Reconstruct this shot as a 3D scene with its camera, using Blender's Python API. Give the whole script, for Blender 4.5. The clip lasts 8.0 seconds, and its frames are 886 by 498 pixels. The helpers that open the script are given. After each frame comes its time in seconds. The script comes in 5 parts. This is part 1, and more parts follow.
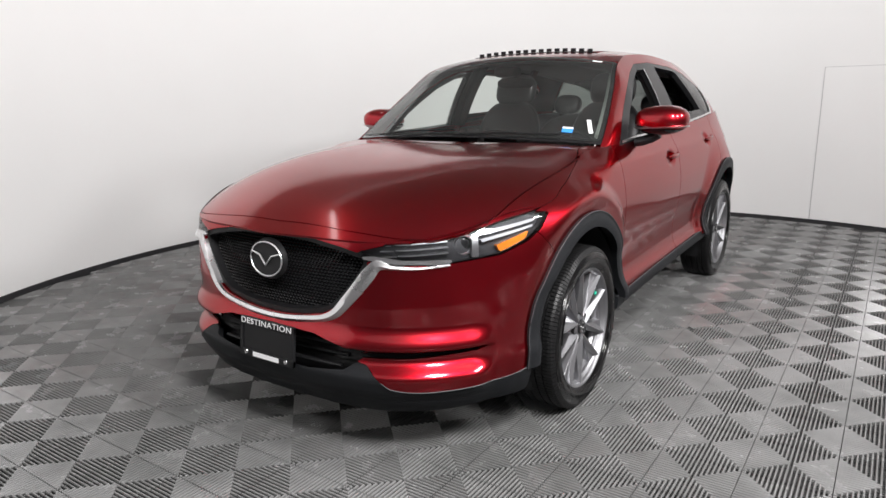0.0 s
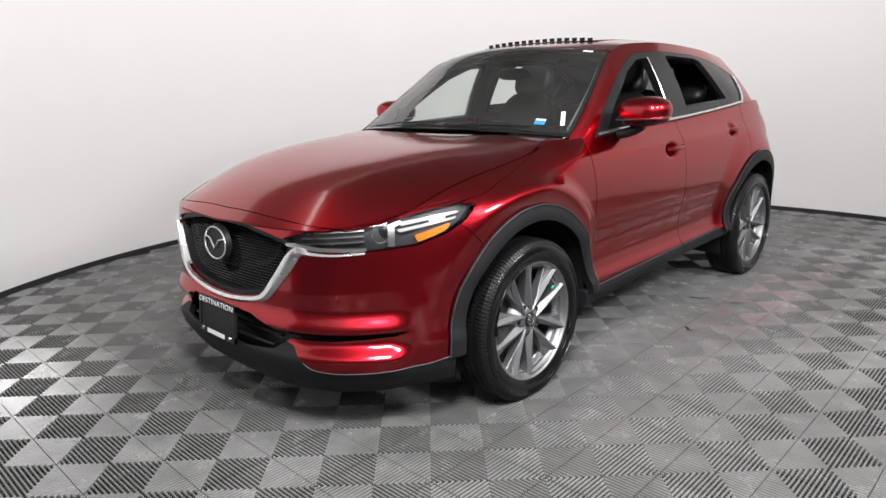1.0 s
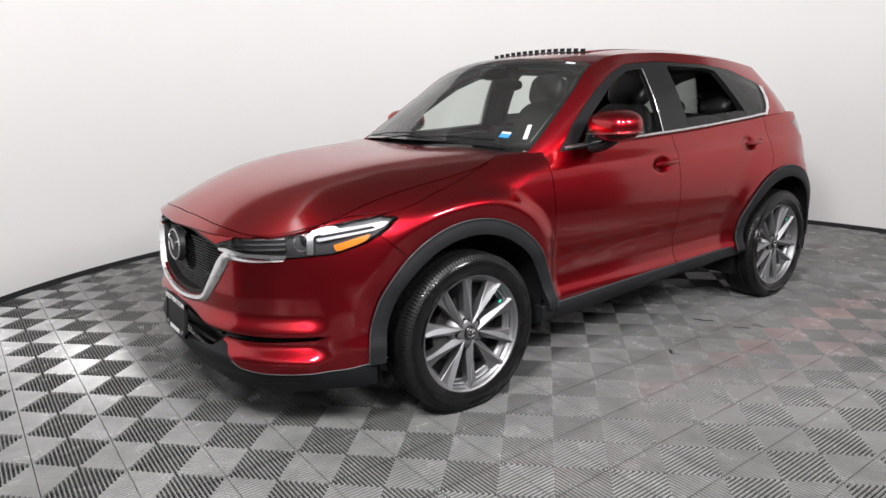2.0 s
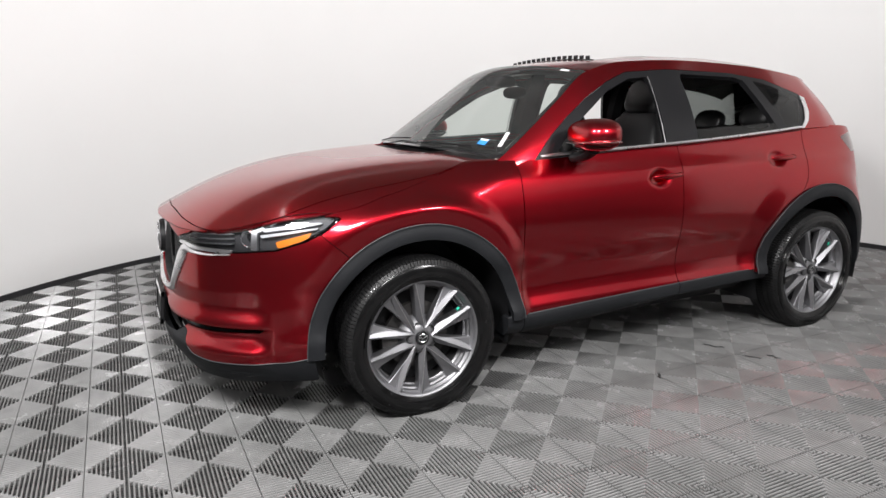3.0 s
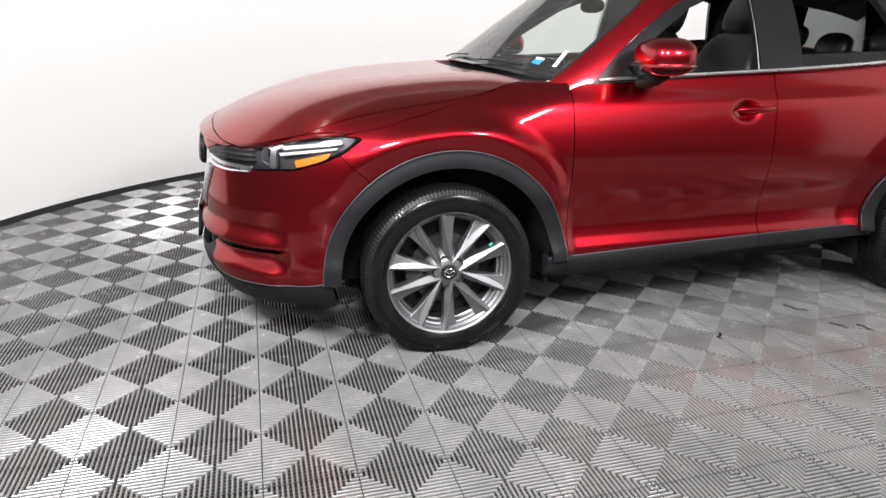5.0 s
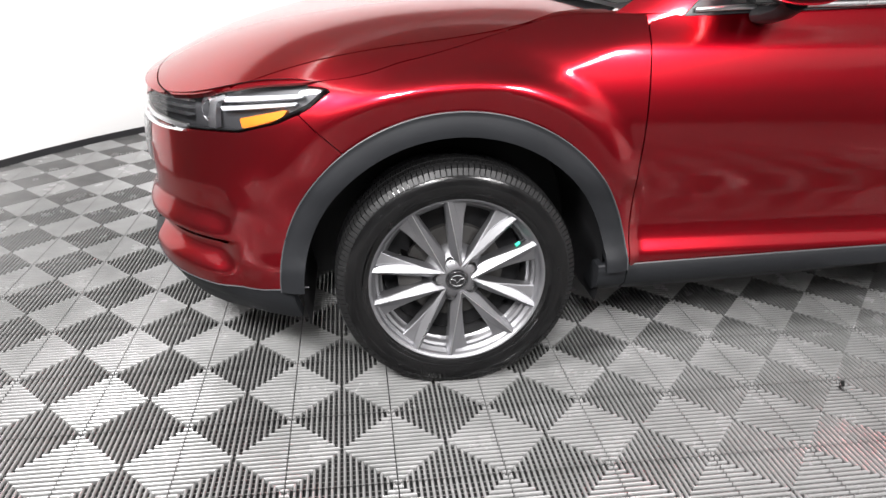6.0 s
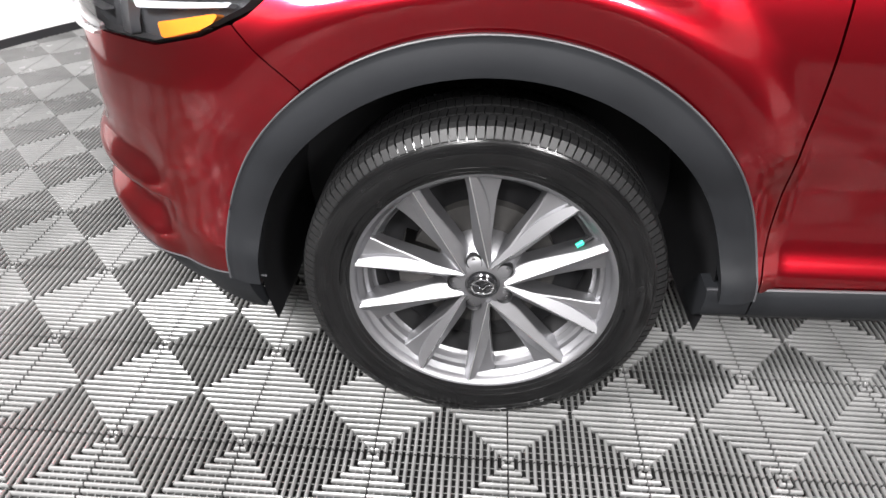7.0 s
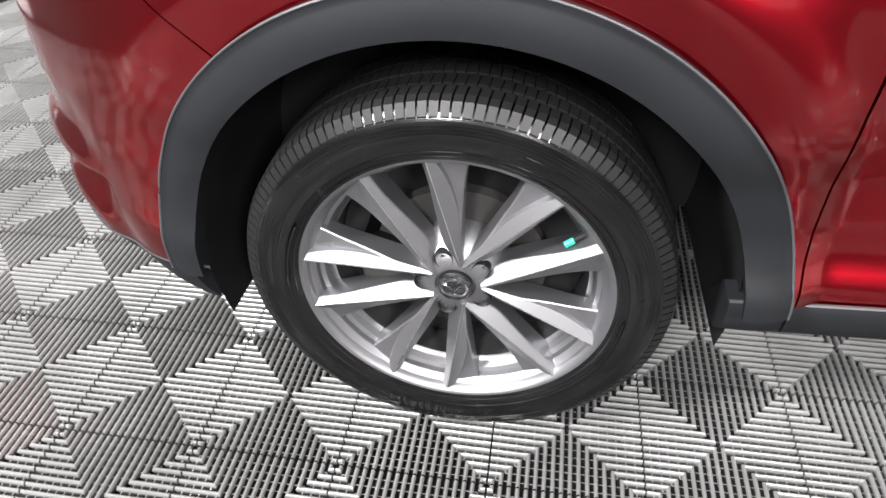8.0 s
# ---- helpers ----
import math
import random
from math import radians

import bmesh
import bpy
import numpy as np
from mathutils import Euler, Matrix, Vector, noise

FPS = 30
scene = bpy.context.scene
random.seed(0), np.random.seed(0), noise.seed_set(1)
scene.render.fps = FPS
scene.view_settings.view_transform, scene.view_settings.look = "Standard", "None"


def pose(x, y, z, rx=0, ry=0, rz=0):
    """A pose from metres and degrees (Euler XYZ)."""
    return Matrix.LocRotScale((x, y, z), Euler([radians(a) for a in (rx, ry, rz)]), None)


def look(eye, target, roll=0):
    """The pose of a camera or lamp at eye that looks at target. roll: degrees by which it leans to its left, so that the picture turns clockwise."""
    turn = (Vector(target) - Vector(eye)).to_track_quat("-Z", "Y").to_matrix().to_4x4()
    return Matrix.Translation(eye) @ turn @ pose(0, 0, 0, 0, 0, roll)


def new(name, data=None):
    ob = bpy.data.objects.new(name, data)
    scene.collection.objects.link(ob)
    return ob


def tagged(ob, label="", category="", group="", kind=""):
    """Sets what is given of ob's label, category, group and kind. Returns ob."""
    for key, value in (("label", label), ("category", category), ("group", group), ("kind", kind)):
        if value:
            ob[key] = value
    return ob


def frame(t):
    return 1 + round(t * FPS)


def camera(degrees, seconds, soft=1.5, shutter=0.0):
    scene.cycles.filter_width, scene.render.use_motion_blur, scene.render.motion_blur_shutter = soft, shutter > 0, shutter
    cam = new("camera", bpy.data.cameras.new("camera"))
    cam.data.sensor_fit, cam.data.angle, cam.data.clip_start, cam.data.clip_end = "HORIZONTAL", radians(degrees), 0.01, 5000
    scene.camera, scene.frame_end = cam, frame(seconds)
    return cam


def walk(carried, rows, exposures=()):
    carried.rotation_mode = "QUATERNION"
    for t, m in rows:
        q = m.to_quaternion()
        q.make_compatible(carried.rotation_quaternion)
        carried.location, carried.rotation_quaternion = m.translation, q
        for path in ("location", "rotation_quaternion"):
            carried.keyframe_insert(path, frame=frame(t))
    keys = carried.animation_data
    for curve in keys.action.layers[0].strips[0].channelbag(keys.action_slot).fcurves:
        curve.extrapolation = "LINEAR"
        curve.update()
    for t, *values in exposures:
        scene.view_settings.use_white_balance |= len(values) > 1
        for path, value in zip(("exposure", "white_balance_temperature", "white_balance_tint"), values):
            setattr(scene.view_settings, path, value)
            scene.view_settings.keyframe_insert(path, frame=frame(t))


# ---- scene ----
cam = camera(67.2, 8.0)
PATH = [
    (0, (1.98, -4.086, 1.408), (0.885, -2.473, 0.959), -0.9),
    (0.5, (2.284, -3.889, 1.403), (1.059, -2.381, 0.928), -1.6),
    (1, (2.599, -3.684, 1.416), (1.248, -2.288, 0.941), -1.5),
    (1.5, (2.907, -3.464, 1.432), (1.432, -2.191, 0.981), -1.2),
    (2, (3.139, -3.143, 1.451), (1.57, -1.993, 0.99), -1.4),
    (2.2, (3.232, -3.021, 1.459), (1.622, -1.933, 0.986), -1.3),
    (3.3, (3.602, -2.385, 1.404), (1.812, -1.602, 0.976), -0.5),
    (3.5, (3.645, -2.322, 1.399), (1.84, -1.585, 0.952), -0.6),
    (4, (3.725, -2.244, 1.418), (1.901, -1.608, 0.902), -0.9),
    (4.5, (3.707, -2.196, 1.419), (1.884, -1.622, 0.828), 0.0),
    (4.7, (3.634, -2.172, 1.422), (1.817, -1.612, 0.803), 0.8),
    (5.8, (2.842, -1.748, 1.306), (1.036, -1.412, 0.515), 0.2),
    (6, (2.7, -1.651, 1.316), (0.9, -1.388, 0.486), 1.1),
    (6.5, (2.293, -1.503, 1.27), (0.56, -1.44, 0.274), 1.8),
    (7, (1.972, -1.36, 1.233), (0.342, -1.452, 0.077), 1.1),
    (7.5, (1.778, -1.21, 1.191), (0.235, -1.44, -0.06), -0.4),
    (8, (1.717, -1.2, 1.175), (0.215, -1.479, -0.117), -2.2),
]
walk(cam, [(t, look(eye, target, roll)) for t, eye, target, roll in PATH],
     exposures=[(0.0, 0.0), (3.3, 0.0), (4.7, 0.2), (5.8, 0.65), (6.5, 0.86), (8.0, 0.98)])

# ---- world and lights ----
world = bpy.data.worlds.new("world")
scene.world = world
world.use_nodes = True
world.node_tree.nodes["Background"].inputs[0].default_value = (0.8, 0.9, 1.0, 1)
world.node_tree.nodes["Background"].inputs[1].default_value = 0.1

ROOM = (0.58, -0.19)     # middle of the round booth
RADIUS = 4.27
HEIGHT = 3.3
WASH = 15.2
LAMPS = ((3.85, -2.0, 116), (4.25, 0.5, 104), (2.45, -3.45, 146))      # unseen lamps high on the grey side, inferred from highlights; number and shape assumed


def area_lamp(name, m, size, watts, colour=(1.0, 0.98, 0.985)):
    data = bpy.data.lights.new(name, "AREA")
    data.shape, data.size, data.energy, data.color = "DISK", size, watts, colour
    ob = new(name, data)
    ob.matrix_world = m
    return ob


# unseen strip lights added under the ceiling, turned outwards to brighten the wall
for k in range(12):
    a = radians(30 * k + 12)
    wash = area_lamp("added_wall_light", pose(ROOM[0] + 2.5 * math.cos(a), ROOM[1] + 2.5 * math.sin(a), HEIGHT - 0.06, 0, 0, 30 * k + 12 + 90) @ pose(0, 0, 0, -58), 1.3, WASH)
    wash.data.shape, wash.data.size_y = "RECTANGLE", 0.5
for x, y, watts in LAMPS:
    area_lamp("assumed_lamp_light", look((x, y, 3.0), (0.5, -1.2, 0.3)), 0.7, watts)


# ---- materials ----
def shader(name):
    m = bpy.data.materials.new(name)
    m.use_nodes = True
    return m, m.node_tree.nodes, m.node_tree.links, m.node_tree.nodes["Principled BSDF"]


def coords(n, l, scale=1.0):
    tc, mp = n.new("ShaderNodeTexCoord"), n.new("ShaderNodeMapping")
    mp.inputs["Scale"].default_value = (scale,) * 3
    l.new(tc.outputs["Object"], mp.inputs["Vector"])
    return mp.outputs["Vector"]


def plain(name, colour, rough=0.5, metal=0.0, coat=0.0, vary=0.12, scale=6.0, bump=0.0, fine=180.0, spec=0.5, rough_vary=0.12):
    """A surface with mottling at two scales, uneven gloss and, if wanted, fine relief."""
    m, n, l, b = shader(name)
    v = coords(n, l)
    big, small, mix = n.new("ShaderNodeTexNoise"), n.new("ShaderNodeTexNoise"), n.new("ShaderNodeMath")
    big.inputs["Scale"].default_value, small.inputs["Scale"].default_value = scale, fine
    big.inputs["Detail"].default_value = 5
    for x in (big, small):
        l.new(v, x.inputs["Vector"])
    mix.operation = "MULTIPLY_ADD"
    mix.inputs[1].default_value = 0.35
    l.new(small.outputs["Fac"], mix.inputs[0]), l.new(big.outputs["Fac"], mix.inputs[2])
    ramp = n.new("ShaderNodeMapRange")
    ramp.inputs["From Min"].default_value, ramp.inputs["From Max"].default_value = 0.35, 1.0
    ramp.inputs["To Min"].default_value, ramp.inputs["To Max"].default_value = 1 - vary, 1 + vary
    l.new(mix.outputs[0], ramp.inputs[0])
    tint = n.new("ShaderNodeVectorMath")
    tint.operation = "SCALE"
    tint.inputs[0].default_value = colour
    l.new(ramp.outputs[0], tint.inputs["Scale"])
    l.new(tint.outputs[0], b.inputs["Base Color"])
    rr = n.new("ShaderNodeMapRange")
    rr.inputs["To Min"].default_value, rr.inputs["To Max"].default_value = rough * (1 - rough_vary), min(1, rough * (1 + rough_vary))
    l.new(big.outputs["Fac"], rr.inputs[0])
    l.new(rr.outputs[0], b.inputs["Roughness"])
    b.inputs["Metallic"].default_value = metal
    b.inputs["Coat Weight"].default_value, b.inputs["Coat Roughness"].default_value = coat, 0.03
    b.inputs["Specular IOR Level"].default_value = spec
    if bump:
        bp = n.new("ShaderNodeBump")
        bp.inputs["Strength"].default_value, bp.inputs["Distance"].default_value = bump, 0.001
        l.new(small.outputs["Fac"], bp.inputs["Height"])
        l.new(bp.outputs[0], b.inputs["Normal"])
    return m


def glass(name, tint, rough=0.0, ior=1.5, veil=0.0):
    """Thin car glass: clear transmission tinted by the pane, with a mirror film and, if wanted, a pale painted veil on
    top.
    """
    m, n, l, b = shader(name)
    out = n["Material Output"]
    clear, gloss, fres, mix = n.new("ShaderNodeBsdfTransparent"), n.new("ShaderNodeBsdfGlossy"), n.new("ShaderNodeFresnel"), n.new("ShaderNodeMixShader")
    clear.inputs[0].default_value = (*tint, 1)
    gloss.inputs["Roughness"].default_value = rough
    fres.inputs[0].default_value = ior
    l.new(fres.outputs[0], mix.inputs[0]), l.new(clear.outputs[0], mix.inputs[1]), l.new(gloss.outputs[0], mix.inputs[2])
    l.new(mix.outputs[0], out.inputs["Surface"])
    # pale diffuse mix stands in for the hazy reflection over the pane
    if veil:
        film, over, spots, amount = n.new("ShaderNodeBsdfDiffuse"), n.new("ShaderNodeMixShader"), n.new("ShaderNodeTexNoise"), n.new("ShaderNodeMath")
        film.inputs[0].default_value = (0.72, 0.76, 0.73, 1)
        spots.inputs["Scale"].default_value = 5.0
        amount.operation, amount.inputs[1].default_value = "MULTIPLY", 2 * veil
        l.new(coords(n, l), spots.inputs["Vector"]), l.new(spots.outputs["Fac"], amount.inputs[0])
        l.new(amount.outputs[0], over.inputs[0]), l.new(mix.outputs[0], over.inputs[1]), l.new(film.outputs[0], over.inputs[2])
        l.new(over.outputs[0], out.inputs["Surface"])
    return m


PAINT = plain("red_metallic_paint", (0.37, 0.0018, 0.0105), 0.30, 1.0, 1.0, 0.02, 3.0, fine=900, rough_vary=0.02)
PAINT.node_tree.nodes["Principled BSDF"].inputs["Specular Tint"].default_value = (0.7, 0.2, 0.22, 1)
PAINT.node_tree.nodes["Principled BSDF"].inputs["Coat Roughness"].default_value = 0.11
PLASTIC = plain("grey_black_plastic", (0.0105, 0.0113, 0.0128), 0.55, vary=0.2, scale=5, bump=0.25, fine=900, spec=0.2)
# paler than PLASTIC, for edge lines; on the sill it draws a highlight
EDGE = plain("pale_plastic_edge", (0.05, 0.05, 0.054), 0.45, vary=0.2)
BLACK = plain("black_plastic", (0.009, 0.009, 0.0098), 0.5, vary=0.2, bump=0.2, spec=0.3)
FRAME = plain("satin_black", (0.010, 0.010, 0.011), 0.3, vary=0.1, spec=0.3)
GLOSS = plain("gloss_black", (0.010, 0.010, 0.011), 0.12, coat=1.0, vary=0.1)
CHROME = plain("chrome", (0.78, 0.78, 0.79), 0.10, 1.0, vary=0.05)
SATIN = plain("satin_chrome", (0.86, 0.86, 0.87), 0.28, 1.0, vary=0.04)
TREAD = plain("tread_rubber", (0.008, 0.008, 0.0082), 0.42, vary=0.25, spec=0.3)


def tyre_material():
    """Dressed black rubber: faint streaks and mould lines run round the tyre, gloss uneven."""
    m, n, l, b = shader("tyre_rubber")
    tc, sep, yy, rad, ang = n.new("ShaderNodeTexCoord"), n.new("ShaderNodeSeparateXYZ"), n.new("ShaderNodeCombineXYZ"), n.new("ShaderNodeVectorMath"), n.new("ShaderNodeMath")
    l.new(tc.outputs["Object"], sep.inputs[0])
    l.new(sep.outputs[1], yy.inputs[1]), l.new(sep.outputs[2], yy.inputs[2])
    rad.operation, ang.operation = "LENGTH", "ARCTAN2"
    l.new(yy.outputs[0], rad.inputs[0]), l.new(sep.outputs[1], ang.inputs[0]), l.new(sep.outputs[2], ang.inputs[1])
    flat = n.new("ShaderNodeCombineXYZ")
    l.new(rad.outputs["Value"], flat.inputs[0]), l.new(ang.outputs[0], flat.inputs[1])
    out = []
    for sx, sy, detail in ((260.0, 1.6, 3), (30.0, 5.0, 4), (900.0, 900.0, 1)):
        mp, t = n.new("ShaderNodeMapping"), n.new("ShaderNodeTexNoise")
        mp.inputs["Scale"].default_value = (sx, sy, 1)
        t.inputs["Scale"].default_value, t.inputs["Detail"].default_value = 1.0, detail
        l.new(flat.outputs[0], mp.inputs["Vector"]), l.new(mp.outputs[0], t.inputs["Vector"])
        out.append(t.outputs["Fac"])
    bp = n.new("ShaderNodeBump")
    bp.inputs["Strength"].default_value, bp.inputs["Distance"].default_value = 0.5, 0.0012
    l.new(out[0], bp.inputs["Height"]), l.new(bp.outputs[0], b.inputs["Normal"])
    rr = n.new("ShaderNodeMapRange")
    rr.inputs["From Min"].default_value, rr.inputs["From Max"].default_value = 0.35, 0.7
    rr.inputs["To Min"].default_value, rr.inputs["To Max"].default_value = 0.10, 0.28
    l.new(out[1], rr.inputs[0]), l.new(rr.outputs[0], b.inputs["Roughness"])
    cr = n.new("ShaderNodeValToRGB")
    cr.color_ramp.elements[0].color, cr.color_ramp.elements[1].color = (0.002, 0.002, 0.0021, 1), (0.006, 0.006, 0.0062, 1)
    l.new(out[1], cr.inputs[0]), l.new(cr.outputs[0], b.inputs["Base Color"])
    b.inputs["Specular IOR Level"].default_value = 0.45
    return m


ALLOY = plain("silver_alloy", (0.31, 0.31, 0.321), 0.47, 1.0, vary=0.03, scale=8, rough_vary=0.04)
RUBBER = tyre_material()
STEEL = plain("brake_steel", (0.05, 0.048, 0.046), 0.6, 0.5, vary=0.2, scale=20)
LEATHER = plain("black_leather", (0.013, 0.013, 0.0135), 0.4, vary=0.2, scale=12, bump=0.4, fine=260)
CLOTH = plain("grey_lining", (0.52, 0.52, 0.505), 0.9, vary=0.08)
WALL = plain("white_wall_paint", (0.80, 0.80, 0.79), 0.6, vary=0.025, scale=0.7, bump=0.08, fine=120)
UNSEEN_LOW = plain("unseen_dark_wall", (0.075, 0.075, 0.077), 0.6, vary=0.06, scale=0.8)
CEILING = plain("grey_ceiling_paint", (0.30, 0.30, 0.302), 0.8)
UNSEEN_HIGH = plain("unseen_pale_wall", (0.42, 0.42, 0.42), 0.6, vary=0.05, scale=0.8)
SKIRTING = plain("black_skirting", (0.02, 0.02, 0.022), 0.5, vary=0.2)


def tile_material():
    """Scuffed grey polymer: stains and wear drift across the whole floor, each tile a shade of its own."""
    m, n, l, b = shader("grey_polymer_tile")
    geo, info = n.new("ShaderNodeNewGeometry"), n.new("ShaderNodeObjectInfo")
    tex = []
    for scale, detail in ((0.9, 4), (7.0, 6), (160.0, 2)):
        t = n.new("ShaderNodeTexNoise")
        t.inputs["Scale"].default_value, t.inputs["Detail"].default_value = scale, detail
        l.new(geo.outputs["Position"], t.inputs["Vector"])
        tex.append(t.outputs["Fac"])
    total = n.new("ShaderNodeMath")
    total.operation = "MULTIPLY_ADD"
    total.inputs[1].default_value = 0.6
    l.new(tex[1], total.inputs[0]), l.new(tex[0], total.inputs[2])
    more = n.new("ShaderNodeMath")
    more.operation = "MULTIPLY_ADD"
    more.inputs[1].default_value = 0.06
    l.new(info.outputs["Random"], more.inputs[0]), l.new(total.outputs[0], more.inputs[2])
    ramp = n.new("ShaderNodeValToRGB")
    ramp.color_ramp.elements[0].position, ramp.color_ramp.elements[0].color = 0.5, (0.108, 0.110, 0.107, 1)
    ramp.color_ramp.elements[1].position, ramp.color_ramp.elements[1].color = 1.05, (0.215, 0.215, 0.212, 1)
    l.new(more.outputs[0], ramp.inputs[0]), l.new(ramp.outputs[0], b.inputs["Base Color"])
    rr = n.new("ShaderNodeMapRange")
    rr.inputs["To Min"].default_value, rr.inputs["To Max"].default_value = 0.20, 0.32
    l.new(tex[1], rr.inputs[0]), l.new(rr.outputs[0], b.inputs["Roughness"])
    bp = n.new("ShaderNodeBump")
    b.inputs["Specular IOR Level"].default_value = 1.0
    bp.inputs["Strength"].default_value, bp.inputs["Distance"].default_value = 0.15, 0.001
    l.new(tex[2], bp.inputs["Height"]), l.new(bp.outputs[0], b.inputs["Normal"])
    return m


TILE = tile_material()
SUBFLOOR = plain("shaded_underfloor", (0.008, 0.008, 0.008), 0.9, vary=0.2)
SMOKE = plain("smoked_reflector", (0.045, 0.045, 0.048), 0.45, 0.3, vary=0.15)
AMBER = plain("amber_lens", (0.75, 0.22, 0.02), 0.2, coat=1.0)
WHITE = plain("white_print", (0.88, 0.88, 0.88), 0.5, vary=0.04)
LIGHTBAR = plain("clear_light_bar", (0.50, 0.51, 0.53), 0.2, coat=1.0, vary=0.1)
BLUE = plain("blue_sticker", (0.05, 0.30, 0.75), 0.5, vary=0.1)
GREEN = plain("green_cap", (0.02, 0.42, 0.27), 0.4)
REDLENS = plain("red_lens", (0.06, 0.003, 0.004), 0.1, coat=1.0)
SCREEN = glass("windscreen_glass", (0.80, 0.87, 0.83), ior=2.0, veil=0.022)
TINT = glass("tinted_glass", (0.22, 0.24, 0.23))
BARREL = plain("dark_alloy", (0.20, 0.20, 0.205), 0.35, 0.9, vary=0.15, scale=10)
LENS = glass("lamp_lens", (0.93, 0.94, 0.95))
SEAM = plain("pale_seam", (0.50, 0.50, 0.50), 0.7)


# ---- building helpers ----
def finish(name, me, material, parent=None, label=""):
    ob = new(name, me)
    for m in material if isinstance(material, (list, tuple)) else (material,):
        me.materials.append(m)
    ob.parent = parent
    return tagged(ob, label)


def part(name, bm, material, parent=None, label="", smooth=False, flat_angle=40):
    me = bpy.data.meshes.new(name)
    bmesh.ops.recalc_face_normals(bm, faces=bm.faces[:])
    if smooth:
        for f in bm.faces:
            f.smooth = True
        for e in bm.edges:
            e.smooth = len(e.link_faces) == 2 and e.calc_face_angle(0) < radians(flat_angle)
    bm.to_mesh(me)
    bm.free()
    return finish(name, me, material, parent, label)


def thing(name, label, category, m=Matrix(), group=""):
    ob = new(name)
    ob.empty_display_size = 0.1
    ob.matrix_world = m
    return tagged(ob, label, category, group)


def box(bm, x0, x1, y0, y1, z0, z1, m=Matrix(), bevel=0.0):
    made = bmesh.ops.create_cube(bm, size=1, matrix=m @ Matrix.Translation(((x0 + x1) / 2, (y0 + y1) / 2, (z0 + z1) / 2)) @ Matrix.Diagonal((abs(x1 - x0), abs(y1 - y0), abs(z1 - z0), 1)))
    if bevel:
        edges = list({e for v in made["verts"] for e in v.link_edges})
        bmesh.ops.bevel(bm, geom=edges, offset=bevel, segments=3, profile=0.5, affect="EDGES")


def lathe(bm, profile, steps, axis="x", m=Matrix(), a0=0.0, a1=360.0):
    """profile: (along, radius); turned about the x axis through the origin, from a0 to a1 degrees."""
    whole = a1 - a0 >= 359.9
    rings = []
    for k in range(steps if whole else steps + 1):
        a = radians(a0 + (a1 - a0) * k / steps)
        rings.append([bm.verts.new(m @ Vector((s, r * math.cos(a), r * math.sin(a)))) for s, r in profile])
    for k in range(steps):
        p, q = rings[k], rings[(k + 1) % len(rings)]
        for i in range(len(profile) - 1):
            bm.faces.new((p[i], p[i + 1], q[i + 1], q[i]))
    return rings


def tube(bm, points, radius, sides=8, closed=False):
    """A round bar along points; radius may be a number or (across, up)."""
    pts = [Vector(p) for p in points]
    ra, rb = radius if isinstance(radius, tuple) else (radius, radius)
    rings = []
    for i, p in enumerate(pts):
        a = pts[i - 1] if i or closed else pts[0]
        b = pts[(i + 1) % len(pts)] if i + 1 < len(pts) or closed else pts[-1]
        d = (b - a).normalized()
        up = Vector((0, 0, 1)) if abs(d.z) < 0.95 else Vector((0, 1, 0))
        s = d.cross(up).normalized()
        w = s.cross(d)
        rings.append([bm.verts.new(p + s * ra * math.cos(2 * math.pi * k / sides) + w * rb * math.sin(2 * math.pi * k / sides)) for k in range(sides)])
    n = len(rings)
    for i in range(n if closed else n - 1):
        for k in range(sides):
            bm.faces.new((rings[i][k], rings[i][(k + 1) % sides], rings[(i + 1) % n][(k + 1) % sides], rings[(i + 1) % n][k]))
    if not closed:
        bm.faces.new(rings[0]), bm.faces.new(rings[-1][::-1])


def smooth_line(knots):
    """A smooth function through (t, value) knots, with no overshoot."""
    t, v = np.array(knots, float).T
    h, d = np.diff(t), np.diff(v) / np.diff(t)
    m = np.zeros(len(t))
    m[1:-1] = np.where(d[:-1] * d[1:] > 0, 2 * d[:-1] * d[1:] / (d[:-1] + d[1:] + 1e-12), 0)
    m[0], m[-1] = d[0], d[-1]

    def value(x):
        x = np.asarray(x, float)
        i = np.clip(np.searchsorted(t, x) - 1, 0, len(h) - 1)
        s = (x - t[i]) / h[i]
        inside = (1 + 2 * s) * (1 - s) ** 2 * v[i] + s * (1 - s) ** 2 * h[i] * m[i] + s * s * (3 - 2 * s) * v[i + 1] + s * s * (s - 1) * h[i] * m[i + 1]
        return np.where(x < t[0], v[0] + (x - t[0]) * m[0], np.where(x > t[-1], v[-1] + (x - t[-1]) * m[-1], inside))
    return value


def table(start, step, values):
    """A smooth function through evenly spaced values."""
    v = np.asarray(values, float)
    m = np.gradient(v)

    def value(x):
        s = (np.asarray(x, float) - start) / step
        i = np.clip(s.astype(int), 0, len(v) - 2)
        s = s - i
        return (1 + 2 * s) * (1 - s) ** 2 * v[i] + s * (1 - s) ** 2 * m[i] + s * s * (3 - 2 * s) * v[i + 1] + s * s * (s - 1) * m[i + 1]
    return value


def softened(f, spread, lo=-2.7, hi=2.7):
    """f with its kinks eased over about that width."""
    x = np.linspace(lo, hi, int((hi - lo) / 0.003) + 1)
    w = [(k, math.exp(-0.25 * k * k)) for k in range(-4, 5)]
    return table(lo, x[1] - x[0], sum(g * f(x + k * spread / 2) for k, g in w) / sum(g for k, g in w))


